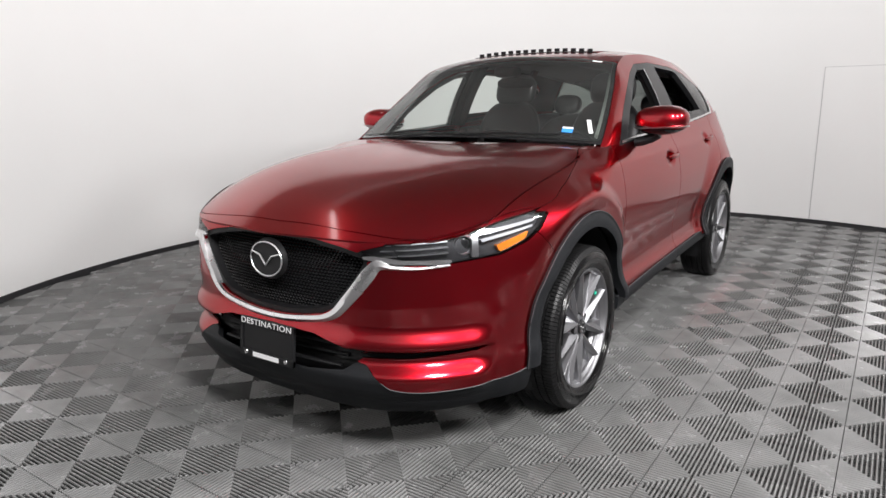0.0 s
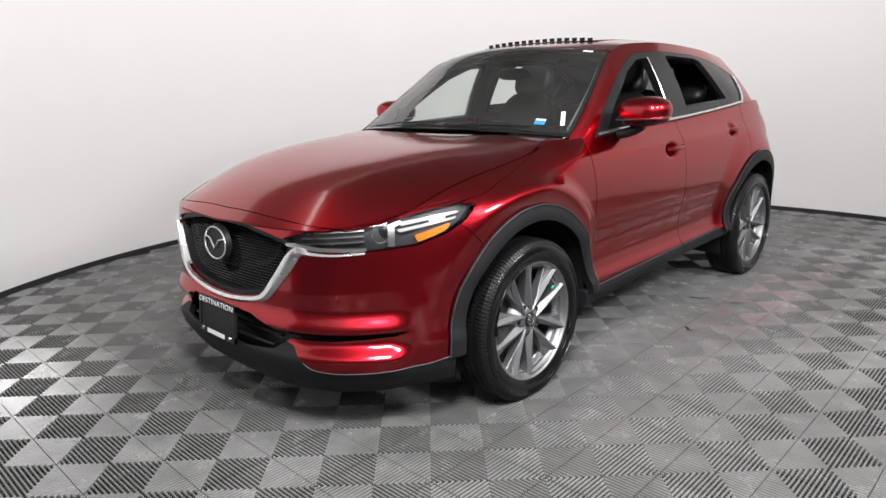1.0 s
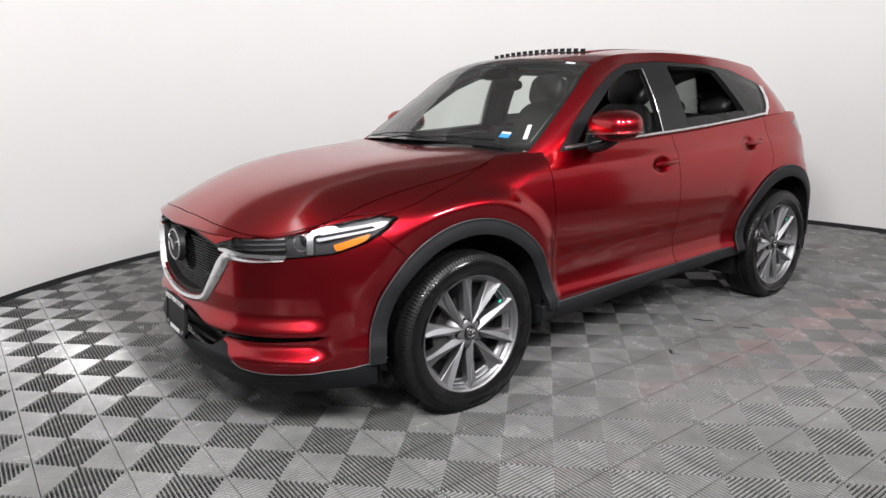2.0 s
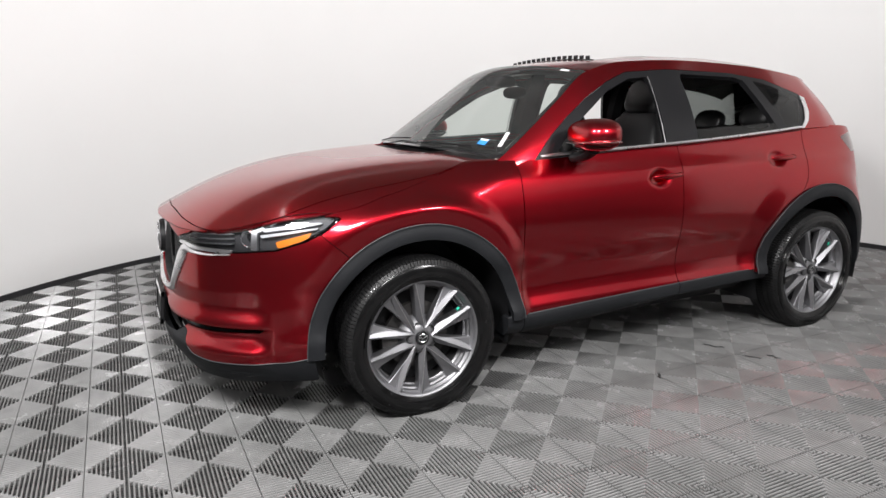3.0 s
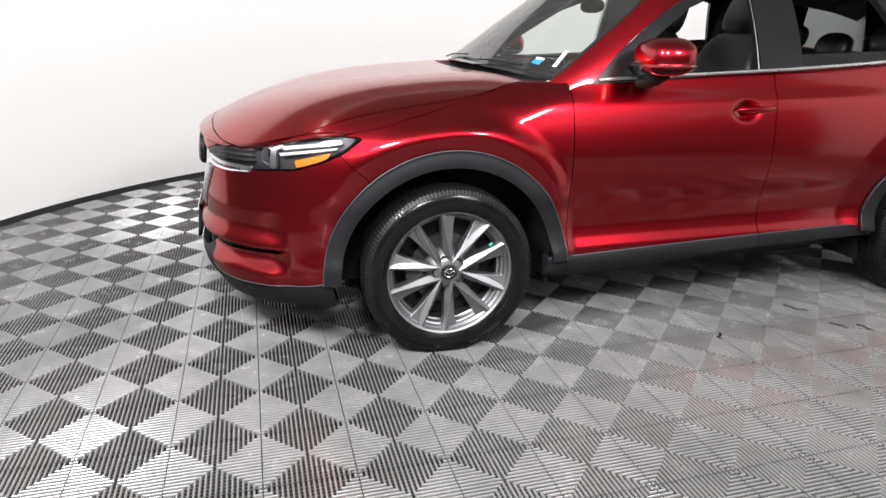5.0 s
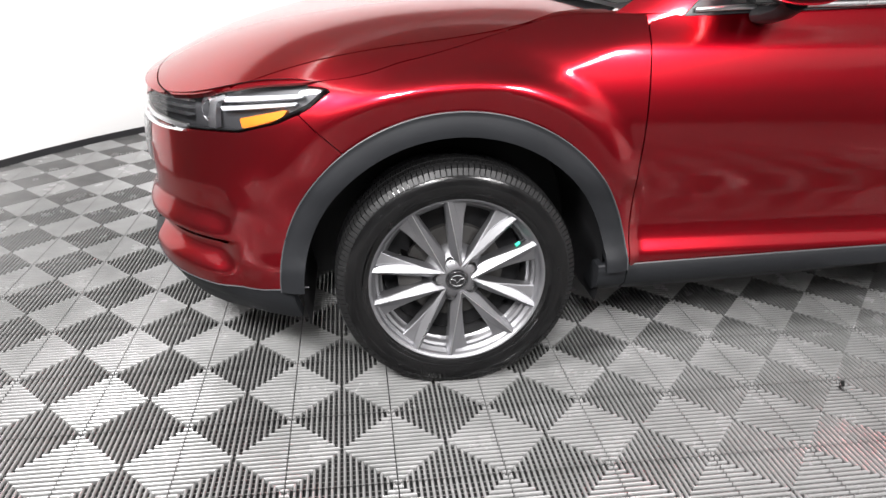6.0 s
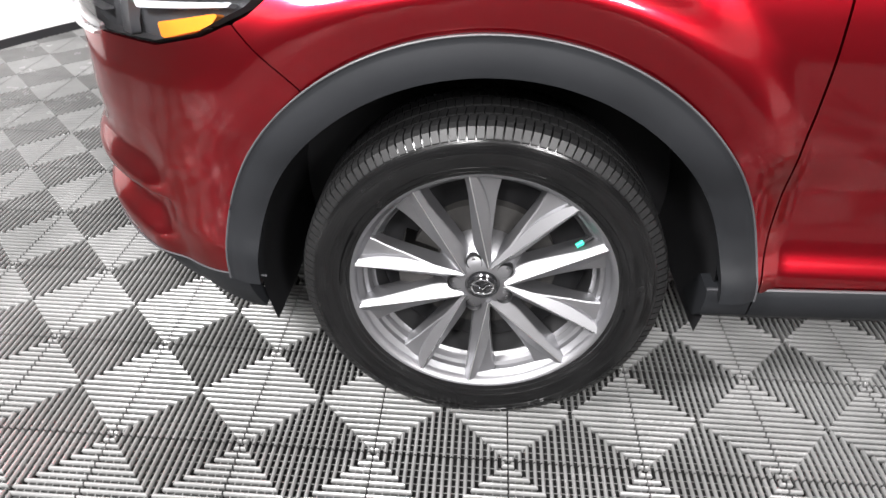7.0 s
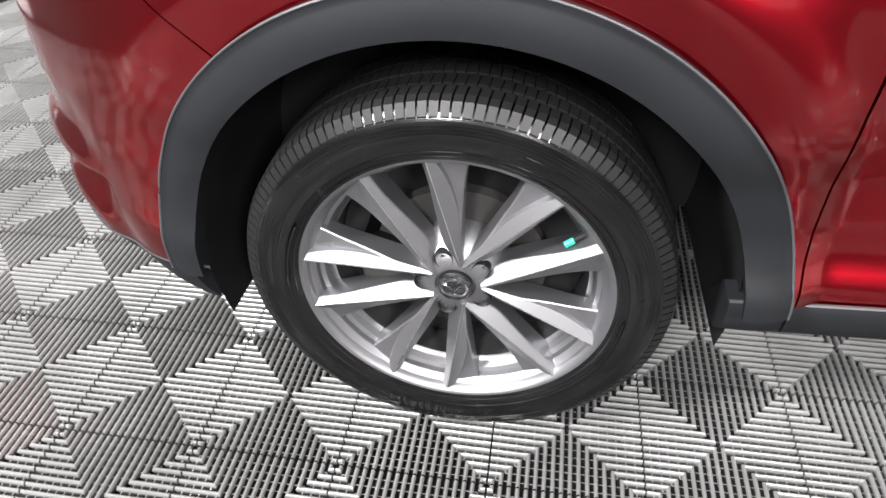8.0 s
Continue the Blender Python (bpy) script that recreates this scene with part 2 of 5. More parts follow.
def outline(points):
    """Signed distance to a closed outline in a surface's own coordinates: negative inside."""
    P = np.array(points, float)
    Q = np.roll(P, -1, axis=0)

    def value(a, b):
        a, b = np.asarray(a, float), np.asarray(b, float)
        best, inside = np.full(a.shape, 1e9), np.zeros(a.shape, bool)
        for (x0, y0), (x1, y1) in zip(P, Q):
            ex, ey = x1 - x0, y1 - y0
            t = np.clip(((a - x0) * ex + (b - y0) * ey) / (ex * ex + ey * ey), 0, 1)
            best = np.minimum(best, np.hypot(a - x0 - t * ex, b - y0 - t * ey))
            with np.errstate(divide="ignore", invalid="ignore"):
                inside ^= ((y0 > b) != (y1 > b)) & (a < ex * (b - y0) / (ey if ey else 1e-12) + x0)
        return np.where(inside, -best, best)
    return value


def trimmed(surface, us, vs, f, depth=0.012, side=1, flip=False, blend=None):
    """The part of a surface where f(u, v) < 0, with a turned-in edge: vertices, faces, a normal for each face corner."""
    us, vs = np.asarray(us), np.asarray(vs)
    U, V = np.meshgrid(us, vs, indexing="ij")
    F = np.asarray(f(U, V)) + 0 * U
    F = np.where(np.abs(F) < 1e-5, 1e-5, F)
    index, pu, pv, faces = {}, [], [], []

    def node(key, u, v):
        if key not in index:
            index[key] = len(pu)
            pu.append(u), pv.append(v)
        return index[key]

    inside = F < 0
    some = inside[:-1, :-1] | inside[1:, :-1] | inside[1:, 1:] | inside[:-1, 1:]
    for i, j in zip(*np.nonzero(some)):
        ring, poly = ((i, j), (i + 1, j), (i + 1, j + 1), (i, j + 1)), []
        for k in range(4):
            a, b = ring[k], ring[(k + 1) % 4]
            if inside[a]:
                poly.append(node(a, us[a[0]], vs[a[1]]))
            if inside[a] != inside[b]:
                t = F[a] / (F[a] - F[b])
                key = (min(a, b), max(a, b))
                poly.append(node(key, us[a[0]] + t * (us[b[0]] - us[a[0]]), vs[a[1]] + t * (vs[b[1]] - vs[a[1]])))
        if len(poly) > 2:
            faces.append(poly)
    pu, pv = np.array(pu), np.array(pv)
    P = surface(pu, pv)
    e = 1e-3
    N = np.cross(surface(pu + e, pv) - surface(pu - e, pv), surface(pu, pv + e) - surface(pu, pv - e))
    N /= np.linalg.norm(N, axis=1)[:, None] + 1e-12
    if blend:
        N = blend(P, N)
    if flip:
        N, faces = -N, [p[::-1] for p in faces]
    edges = {}
    for p in faces:
        for a, b in zip(p, p[1:] + p[:1]):
            edges[(a, b)] = True
    rim = [(a, b) for a, b in edges if (b, a) not in edges]
    loops = [N[i] for p in faces for i in p]
    if depth:
        extra = {}
        pts = list(P)
        for a, b in rim:
            for i in (a, b):
                if i not in extra:
                    extra[i] = len(pts)
                    pts.append(P[i] - N[i] * depth)
            q = [b, a, extra[a], extra[b]]
            w = np.cross(np.array(pts[q[1]]) - pts[q[0]], np.array(pts[q[2]]) - pts[q[1]])
            w = w / (np.linalg.norm(w) + 1e-12)
            faces.append(q)
            loops += [w] * 4
        P = np.array(pts)
    loops = np.array(loops)
    if side < 0:
        out, k = [], 0
        for p in faces:
            out.append(loops[k:k + len(p)][::-1])
            k += len(p)
        P, faces, loops = P * (-1, 1, 1), [p[::-1] for p in faces], np.concatenate(out) * (-1, 1, 1)
    return P, faces, loops


def shell(name, pieces, material, parent=None, label=""):
    """One mesh from several trimmed pieces."""
    P, faces, loops, start = [], [], [], 0
    for p, f, n in pieces:
        P.append(p), loops.append(n)
        faces += [[i + start for i in q] for q in f]
        start += len(p)
    me = bpy.data.meshes.new(name)
    me.from_pydata(np.concatenate(P).tolist(), [], faces)
    me.polygons.foreach_set("use_smooth", [True] * len(faces))
    me.normals_split_custom_set(np.concatenate(loops).tolist())
    return finish(name, me, material, parent, label)


# ---- the round booth ----
def ring_wall(name, r0, r1, z0, z1, material, a0=0.0, a1=360.0, steps=180, kind="structure"):
    bm = bmesh.new()
    lathe(bm, [(z0, r0), (z1, r0), (z1, r1), (z0, r1), (z0, r0)], steps, a0=a0, a1=a1, m=Matrix(((0, 1, 0, ROOM[0]), (0, 0, 1, ROOM[1]), (1, 0, 0, 0), (0, 0, 0, 1))))
    bmesh.ops.remove_doubles(bm, verts=bm.verts[:], dist=1e-5)
    ob = part(name, bm, material, smooth=True)
    return tagged(ob, kind=kind)


tagged(ring_wall("wall_1", RADIUS, RADIUS + 0.15, -0.03, HEIGHT, WALL, 48, 258, 120), "smooth white painted wall of a round photo booth", "wall")
# out of view: dark below and pale above, to shape what the car reflects
tagged(ring_wall("wall_2", RADIUS, RADIUS + 0.15, -0.03, 1.95, UNSEEN_LOW, 258.05, 407.95, 90), "unseen grey wall closing the booth, kept dark for the car's reflections", "wall")
tagged(ring_wall("wall_3", RADIUS, RADIUS + 0.15, 1.952, HEIGHT, UNSEEN_HIGH, 258.05, 407.95, 90), "unseen pale wall above the dark one, added to brighten the car's reflections", "wall")
door = ring_wall("door_1", RADIUS - 0.010, RADIUS - 0.001, 0.045, 1.63, WALL, 68.3, 80.55, 16)
tagged(door, "flush white door in the curved wall, shut", "door")
tagged(ring_wall("trim", RADIUS - 0.004, RADIUS - 0.001, 0.045, 1.635, SEAM, 68.2, 80.67, 16), "thin pale gap round the flush door", "trim")
tagged(ring_wall("baseboard", RADIUS - 0.012, RADIUS - 0.001, -0.02, 0.042, SKIRTING), "low black baseboard along the curved wall", "baseboard")

# sheet below the tiles; its near-black colour holds the shade of the slots
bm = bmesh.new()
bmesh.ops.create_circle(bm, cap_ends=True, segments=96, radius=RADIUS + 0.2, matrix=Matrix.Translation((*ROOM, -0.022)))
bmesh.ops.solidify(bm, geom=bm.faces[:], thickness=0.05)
tagged(part("floor", bm, SUBFLOOR), "floor under the slotted grey tiles, near-black to deepen the shade in their slots", "floor", kind="structure")
FLOOR = bpy.data.objects["floor"]
bm = bmesh.new()
bmesh.ops.create_circle(bm, cap_ends=True, segments=96, radius=RADIUS + 0.2, matrix=Matrix.Translation((*ROOM, HEIGHT + 0.05)))
bmesh.ops.solidify(bm, geom=bm.faces[:], thickness=0.05)
tagged(part("ceiling", bm, CEILING), "grey ceiling of the booth", "ceiling", kind="structure")

# ---- the car ----
CAR = thing("car", "shiny red metallic mid-size SUV with grey wheel arch trim, windows lowered", "car", pose(-0.035, 0.012, 0))
AXLE_F, AXLE_R, HUB_Z = -1.35, 1.35, 0.362
WHEEL, WHEEL_Z = 1.018, 0.366    # the wheels against their drawn size, and their middle
ARCH_R = 0.529
ARCH_Y = AXLE_F + 0.002

# plan of the body at its widest: half the loop, from the middle of the nose to the middle of the tail
PLAN = np.array([(0, -2.385), (0.16, -2.382), (0.32, -2.369), (0.46, -2.340), (0.58, -2.288), (0.69, -2.205), (0.79, -2.09), (0.855, -1.97), (0.893, -1.83), (0.910, -1.64), (0.916, -1.4),
                 (0.914, -1.1), (0.908, -0.6), (0.908, 0), (0.914, 0.6), (0.922, 1.1), (0.923, 1.4), (0.905, 1.66), (0.86, 1.83), (0.77, 1.97), (0.62, 2.08), (0.4, 2.15), (0.2, 2.18), (0, 2.19)])


def dense(P, n=24):
    P = np.vstack([2 * P[0] - P[1], P, 2 * P[-1] - P[-2]])
    out = []
    for i in range(1, len(P) - 2):
        for t in np.arange(n) / n:
            a, b, c, d = P[i - 1:i + 3]
            out.append(0.5 * (2 * b + (c - a) * t + (2 * a - 5 * b + 4 * c - d) * t * t + (3 * b - a - 3 * c + d) * t ** 3))
    return np.array(out + [P[-2]])


RUN = dense(PLAN)
RUN[0, 0] = 0
# mirror both ends, space evenly, ease the curvature
loop = np.vstack([RUN[:120][::-1] * (-1, 1), RUN[1:], RUN[-120:-1][::-1] * (-1, 1)])
way = np.concatenate([[0], np.cumsum(np.hypot(*np.diff(loop, axis=0).T))])
even = np.arange(0, way[-1], 0.005)
bell = np.exp(-0.5 * (np.arange(-24, 25) / 8.0) ** 2)
loop = np.stack([np.convolve(np.interp(even, way, loop[:, k]), bell / bell.sum(), "same") for k in (0, 1)], 1)
first, last = [int(k) for k in np.nonzero(loop[30:-30, 0] > 0)[0][[0, -1]] + 30]
RUN = np.vstack([(0, loop[first, 1]), loop[first:last + 1], (0, loop[last, 1])])
RUN_U = np.concatenate([[0], np.cumsum(np.hypot(*np.diff(RUN, axis=0).T))])
RUN_N = np.gradient(RUN, RUN_U, axis=0)
RUN_N = np.stack([-RUN_N[:, 1], RUN_N[:, 0]], 1) * -1
RUN_N[0], RUN_N[-1] = (0, -1), (0, 1)
RUN_N *= np.sign(RUN_N[len(RUN) // 2, 0])
RUN_N[0], RUN_N[-1] = (0, -1), (0, 1)
marks = np.arange(0, RUN_U[-1] + 0.004, 0.004)
LOOP_X, LOOP_Y, LOOP_NX, LOOP_NY = [table(0, 0.004, np.interp(marks, RUN_U, c)) for c in (RUN[:, 0], RUN[:, 1], RUN_N[:, 0], RUN_N[:, 1])]


def uy(y):
    """Way along the loop at which the flank has this y."""
    return float(np.interp(y, RUN[:, 1], RUN_U))


def ux(x):
    """Way along the loop at which the nose has this x."""
    k = len(RUN) // 2
    return float(np.interp(x, RUN[:k, 0], RUN_U[:k]))


def plan_x(y):
    return np.interp(y, RUN[:, 1], RUN[:, 0])


def run_y(u):
    return np.interp(np.abs(u), RUN_U, RUN[:, 1])


# how far the skin lies inside that plan, by height: flank, nose, tail
TUCK_SIDE = softened(smooth_line([(0.22, 0.05), (0.36, 0.004), (0.415, 0.004), (0.475, 0.030), (0.53, 0.040), (0.60, 0.036), (0.70, 0.015), (0.78, 0.005), (0.85, 0.003), (0.92, 0.009), (1.0, 0.024), (1.060, 0.041), (1.078, 0.051), (1.12, 0.076), (1.20, 0.112), (1.30, 0.15)]), 0.010)
TUCK_NOSE = softened(smooth_line([(0.20, 0.09), (0.28, 0.035), (0.36, 0.015), (0.46, 0.010), (0.56, 0.010), (0.66, 0.020), (0.78, 0.026), (0.88, 0.034), (0.95, 0.07), (1.1, 0.2)]), 0.03)
# the steps above and below the slot in the bumper corner
LEDGE = softened(smooth_line([(0.28, -0.010), (0.33, -0.024), (0.374, -0.026), (0.442, 0.024), (0.476, 0.024), (0.488, -0.018), (0.50, -0.018), (0.57, 0.010), (0.66, 0.0), (0.8, 0.0)]), 0.008)
TUCK_TAIL = smooth_line([(0.22, 0.08), (0.40, 0.01), (0.65, 0.0), (0.90, 0.03), (1.10, 0.07), (1.30, 0.15)])


# height of the crease over the front arch, rising to the door's shoulder line
CREST = softened(smooth_line([(-2.4, 0.92), (-1.9, 0.93), (-1.6, 0.945), (-1.35, 0.952), (-1.15, 0.965), (-1.0, 1.005), (-0.85, 1.062), (-0.7, 1.08), (-0.4, 1.08)]), 0.05)


def ease(x, a, b):
    t = np.clip((x - a) / (b - a), 0, 1)
    return t * t * (3 - 2 * t)


def tuck(y, z):
    n, tail = 1 - ease(y, -2.15, -1.55), ease(y, 1.5, 1.95)
    low = 1 - ease(z, 0.36, 0.98)
    r = np.hypot(y - AXLE_F, z - HUB_Z)
    flare = 0.030 * (1 - ease(r, 0.60 - 0.08 * low, 0.71 - 0.11 * low + 0.16 * (1 - ease(y, -1.80, -1.50)))) + 0.030 * (1 - ease(np.hypot(y - AXLE_R, z - HUB_Z), 0.54 - 0.01 * low, 0.74 - 0.08 * low))
    # close round the front arch the skin turns a little inwards, down to the trim
    near = (1 - ease(r, 0.595, 0.67)) * ease(z, 0.60, 0.80)
    side = TUCK_SIDE(z) * (1 - near) + near * (0.014 - 0.12 * (np.maximum(r, 0.53) - 0.53))
    crest = CREST(y)
    flare = flare - 0.055 * ease(z, crest, crest + 0.16) * ease(y, -2.0, -1.72) * (1 - ease(y, -1.05, -0.70))
    bowl = sum(0.020 * np.exp(-(((y - a) / 0.062) ** 2 + ((z - b) / 0.040) ** 2) ** 2) for a, b in ((0.070, 1.018), (0.99, 1.074)))
    bowl = bowl + LEDGE(np.clip(z, 0.28, 0.7)) * (1 - ease(y, -2.10, -2.0))
    return bowl + side * (1 - n - tail) + TUCK_NOSE(z) * n + TUCK_TAIL(z) * tail - flare


def side_skin(u, z):
    """The flank, nose and tail in one: u runs round the car from the nose (negative on the other flank)."""
    a = np.abs(u)
    p = np.stack([LOOP_X(a), LOOP_Y(a)], -1)
    n = np.stack([LOOP_NX(a), LOOP_NY(a)], -1)
    q = p - n * tuck(p[..., 1], z)[..., None]
    return np.stack([q[..., 0] * np.where(u < 0, -1, 1), q[..., 1], z + 0 * u], -1)


HOOD_MID = softened(smooth_line([(-2.42, 0.868), (-2.36, 0.902), (-2.29, 0.940), (-2.2, 0.985), (-2.05, 1.040), (-1.8, 1.100), (-1.5, 1.143), (-1.2, 1.163), (-0.95, 1.169), (-0.7, 1.172)]), 0.05)
HOOD_EDGE = softened(smooth_line([(-2.42, 0.74), (-2.25, 0.800), (-2.12, 0.858), (-1.985, 0.922), (-1.87, 0.962), (-1.64, 1.008), (-1.34, 1.042), (-1.17, 1.080), (-1.04, 1.122), (-0.8, 1.142), (-0.5, 1.16)]), 0.04)
HOOD_WIDE = smooth_line([(-2.4, 0.80), (-2.0, 0.82), (-1.7, 0.85), (-1.3, 0.875), (-0.8, 0.855)])


def hood_z(x, y):
    w = np.clip(np.abs(x) / HOOD_WIDE(y), 0, 1.3)
    power = 2.5 + 1.4 * ease(y, -2.25, -1.7)
    ridge = 0.006 * np.exp(-((np.abs(x) - 0.50) / 0.20) ** 2) * ease(y, -2.15, -1.5)
    return HOOD_EDGE(y) + (HOOD_MID(y) - HOOD_EDGE(y)) * (1 - w ** power) + ridge


def top_skin(x, y):
    return np.stack([x + 0 * y, y + 0 * x, hood_z(x, y)], -1)


def in_plan(x, y, z):
    """Distance outside the flank skin (negative inside)."""
    slope = (plan_x(y + 0.01) - plan_x(y - 0.01)) / 0.02
    return (np.abs(x) - plan_x(y)) / np.sqrt(1 + slope ** 2) + tuck(y, z)


# greenhouse
RAIL_X = smooth_line([(-0.98, 0.805), (-0.80, 0.778), (-0.5, 0.708), (-0.24, 0.636), (0.0, 0.604), (0.4, 0.590), (1.0, 0.570), (1.5, 0.545), (1.62, 0.51), (1.8, 0.43), (2.2, 0.30)])
RAIL_Z = smooth_line([(-0.98, 1.088), (-0.80, 1.206), (-0.5, 1.416), (-0.27, 1.570), (0.0, 1.630), (0.4, 1.645), (1.0, 1.622), (1.4, 1.580), (1.7, 1.53), (1.95, 1.44), (2.2, 1.30)])
BELT_X = smooth_line([(-0.98, 0.822), (-0.6, 0.822), (0, 0.825), (0.6, 0.83), (1.1, 0.825), (1.45, 0.805), (1.66, 0.75), (1.8, 0.67), (2.2, 0.4)])
BELT_Z = smooth_line([(-0.98, 1.06), (-0.65, 1.150), (-0.1, 1.172), (0.35, 1.190), (1.0, 1.228), (1.25, 1.245), (1.6, 1.25), (2.2, 1.2)])


def green_skin(y, h):
    """The side of the cabin: h runs from 0 at the belt line to 1 at the roof rail."""
    bx, bz, rx, rz = BELT_X(y), BELT_Z(y), RAIL_X(y), RAIL_Z(y)
    tall = np.maximum(rz - bz, 0.02)
    x = bx + (rx - bx) * (0.82 * h + 0.18 * h ** 2) + 0.012 * np.sin(np.pi * np.clip(h, 0, 1)) * tall / 0.45
    return np.stack([x, y + 0 * h, bz + tall * h], -1)


ROOF_MID = smooth_line([(-0.5, 1.59), (-0.38, 1.622), (-0.1, 1.660), (0.3, 1.690), (0.8, 1.692), (1.3, 1.656), (1.7, 1.603), (2.05, 1.53), (2.3, 1.47)])


def roof_skin(w, y):
    x = w * RAIL_X(y)
    return np.stack([x, y + 0 * w, RAIL_Z(y) + (ROOF_MID(y) - RAIL_Z(y)) * (1 - np.abs(w) ** 2.6)], -1)


def screen_skin(w, t):
    """Windscreen: w from one pillar (-1) to the other, t from the cowl (0) to the roof (1)."""
    y1 = -0.87 + 0.63 * t + 0 * w
    x = w * (RAIL_X(y1) - 0.004)
    y = y1 - (0.15 - 0.02 * t) * (1 - w ** 2)
    z = RAIL_Z(y1) + 0.02 * (1 - w ** 2) * (1 + t) + (0.010 + 0.018 * np.sin(np.pi * t)) * (1 - w ** 2)
    return np.stack([x, y, z], -1)


def hood_gap(x, y):
    """The shut line between bonnet and wing, as distance in x (negative on the bonnet)."""
    return np.abs(x) - smooth_line([(-2.25, 0.60), (-2.18, 0.665), (-2.05, 0.752), (-1.9, 0.792), (-1.6, 0.795), (-1.3, 0.79), (-1.18, 0.782), (-1.10, 0.762), (-1.04, 0.738), (-0.98, 0.728), (-0.90, 0.72)])(y)


def arch(u, z, r=ARCH_R):
    y = run_y(u)
    return np.minimum(np.hypot(y - ARCH_Y, z - HUB_Z), np.hypot(y - AXLE_R, z - HUB_Z - 0.012)) - r


def below_hood(u, z):
    p = side_skin(u, z)
    return z - hood_z(p[..., 0], p[..., 1])


SILL = smooth_line([(-1.0, 0.385), (-0.79, 0.392), (0.9, 0.437), (1.2, 0.44)])
LAMP_OUT = outline([(ux(0.435), 0.855), (ux(0.50), 0.872), (ux(0.62), 0.902), (uy(-2.09), 0.934), (uy(-2.0), 0.951), (uy(-1.85), 0.965), (uy(-1.705), 0.956), (uy(-1.77), 0.905), (uy(-1.86), 0.862), (uy(-1.98), 0.826), (ux(0.70), 0.808), (ux(0.58), 0.812), (ux(0.46), 0.828)])
GRILLE_HALF = [(0.0, 0.905), (0.2, 0.897), (0.36, 0.872), (0.47, 0.845), (0.474, 0.805), (0.440, 0.752), (0.390, 0.692), (0.335, 0.638), (0.275, 0.606), (0.17, 0.586), (0.08, 0.577), (0.0, 0.575)]
GRILLE_OUT = outline([(ux(x), z) for x, z in GRILLE_HALF] + [(-ux(x), z) for x, z in GRILLE_HALF[-2:0:-1]])
SLOT_HALF = [(ux(0.0), 0.535), (ux(0.24), 0.528), (ux(0.34), 0.505), (ux(0.42), 0.484), (ux(0.60), 0.482), (uy(-2.07), 0.491), (uy(-2.035), 0.486), (uy(-2.07), 0.462), (ux(0.62), 0.448), (ux(0.44), 0.446), (ux(0.37), 0.40), (ux(0.20), 0.385), (0.0, 0.38)]
SLOT_OUT = outline(SLOT_HALF + [(-u, z) for u, z in SLOT_HALF[-2:0:-1]])
LIP_TOP = smooth_line([(0.0, 0.392), (ux(0.20), 0.396), (ux(0.30), 0.408), (ux(0.40), 0.428), (ux(0.45), 0.422), (ux(0.50), 0.385), (ux(0.56), 0.338), (ux(0.66), 0.326), (uy(-2.0), 0.337), (uy(-1.85), 0.362), (uy(-1.7), 0.385)])
BUMPER_LINE = smooth_line([(0.20, -1.655), (0.70, -1.655), (0.769, -1.676), (0.816, -1.72), (0.857, -1.766), (0.96, -1.87)])
GAP = 0.0022


def lamp(u, z):
    return LAMP_OUT(np.abs(u), z)


def band(x, a, b):
    return np.maximum(a - x, x - b)


def every(*fs):
    out = fs[0]
    for f in fs[1:]:
        out = np.maximum(out, f)
    return out


STEP = 0.0125
Z_ALL = np.arange(0.20, 1.32, STEP)


def f_bumper(u, z):
    y = run_y(u)
    return every(y - BUMPER_LINE(z) + GAP, below_hood(u, z) + GAP, -lamp(u, z) + GAP, -GRILLE_OUT(u, z), -SLOT_OUT(u, z), -arch(u, z) + 0.0, LIP_TOP(np.abs(u)) - z + 0.001)


def f_lip(u, z):
    y = run_y(u)
    return every(z - LIP_TOP(np.abs(u)) + 0.001, y + 1.80, -arch(u, z, 0.50), -SLOT_OUT(u, z), 0.222 + 0.02 * ease(y, -2.2, -1.9) - z)


def f_fender(u, z):
    y = run_y(u)
    return every(BUMPER_LINE(z) - y + GAP, y + 0.80 + GAP, below_hood(u, z) + 0.0005, -lamp(u, z) + GAP, -arch(u, z), SILL(y) - z + 0.002)


def f_door_front(u, z):
    y = run_y(u)
    return every(band(y, -0.80, 0.225 + 0.02 * ease(z, 0.9, 1.2)) + GAP, SILL(y) - z + 0.003, z - BELT_Z(y) - 0.006, -arch(u, z))


def f_door_rear(u, z):
    y = run_y(u)
    back = smooth_line([(0.43, 0.80), (0.6, 0.87), (0.85, 1.12), (1.0, 1.22), (1.25, 1.27)])(z)
    return every(band(y, 0.225 + 0.02 * ease(z, 0.9, 1.2), back) + GAP, SILL(y) - z + 0.003, z - BELT_Z(y) - 0.006, -arch(u, z))


def f_quarter(u, z):
    y = run_y(u)
    back = smooth_line([(0.43, 0.80), (0.6, 0.87), (0.85, 1.12), (1.0, 1.22), (1.25, 1.27)])(z)
    return every(back - y + GAP, z - BELT_Z(y) - 0.006, -arch(u, z), 0.42 - z, -TAIL_OUT(u, z))


TAIL_OUT = outline([(uy(1.655), 1.185), (uy(1.80), 1.205), (RUN_U[-1], 1.21), (RUN_U[-1], 1.12), (uy(1.95), 1.09), (uy(1.76), 1.085)])


def span(a, b, step=STEP):
    return np.linspace(a, b, max(2, int(round((b - a) / step)) + 1))


END = RUN_U[-1]
U_ARCH = uy(-0.78)
pieces = [trimmed(side_skin, span(-uy(-1.6), uy(-1.6), 0.0105), np.arange(0.20, 0.995, 0.0105), f_bumper)]
BUMPER = shell("front_bumper", pieces, PAINT, CAR)
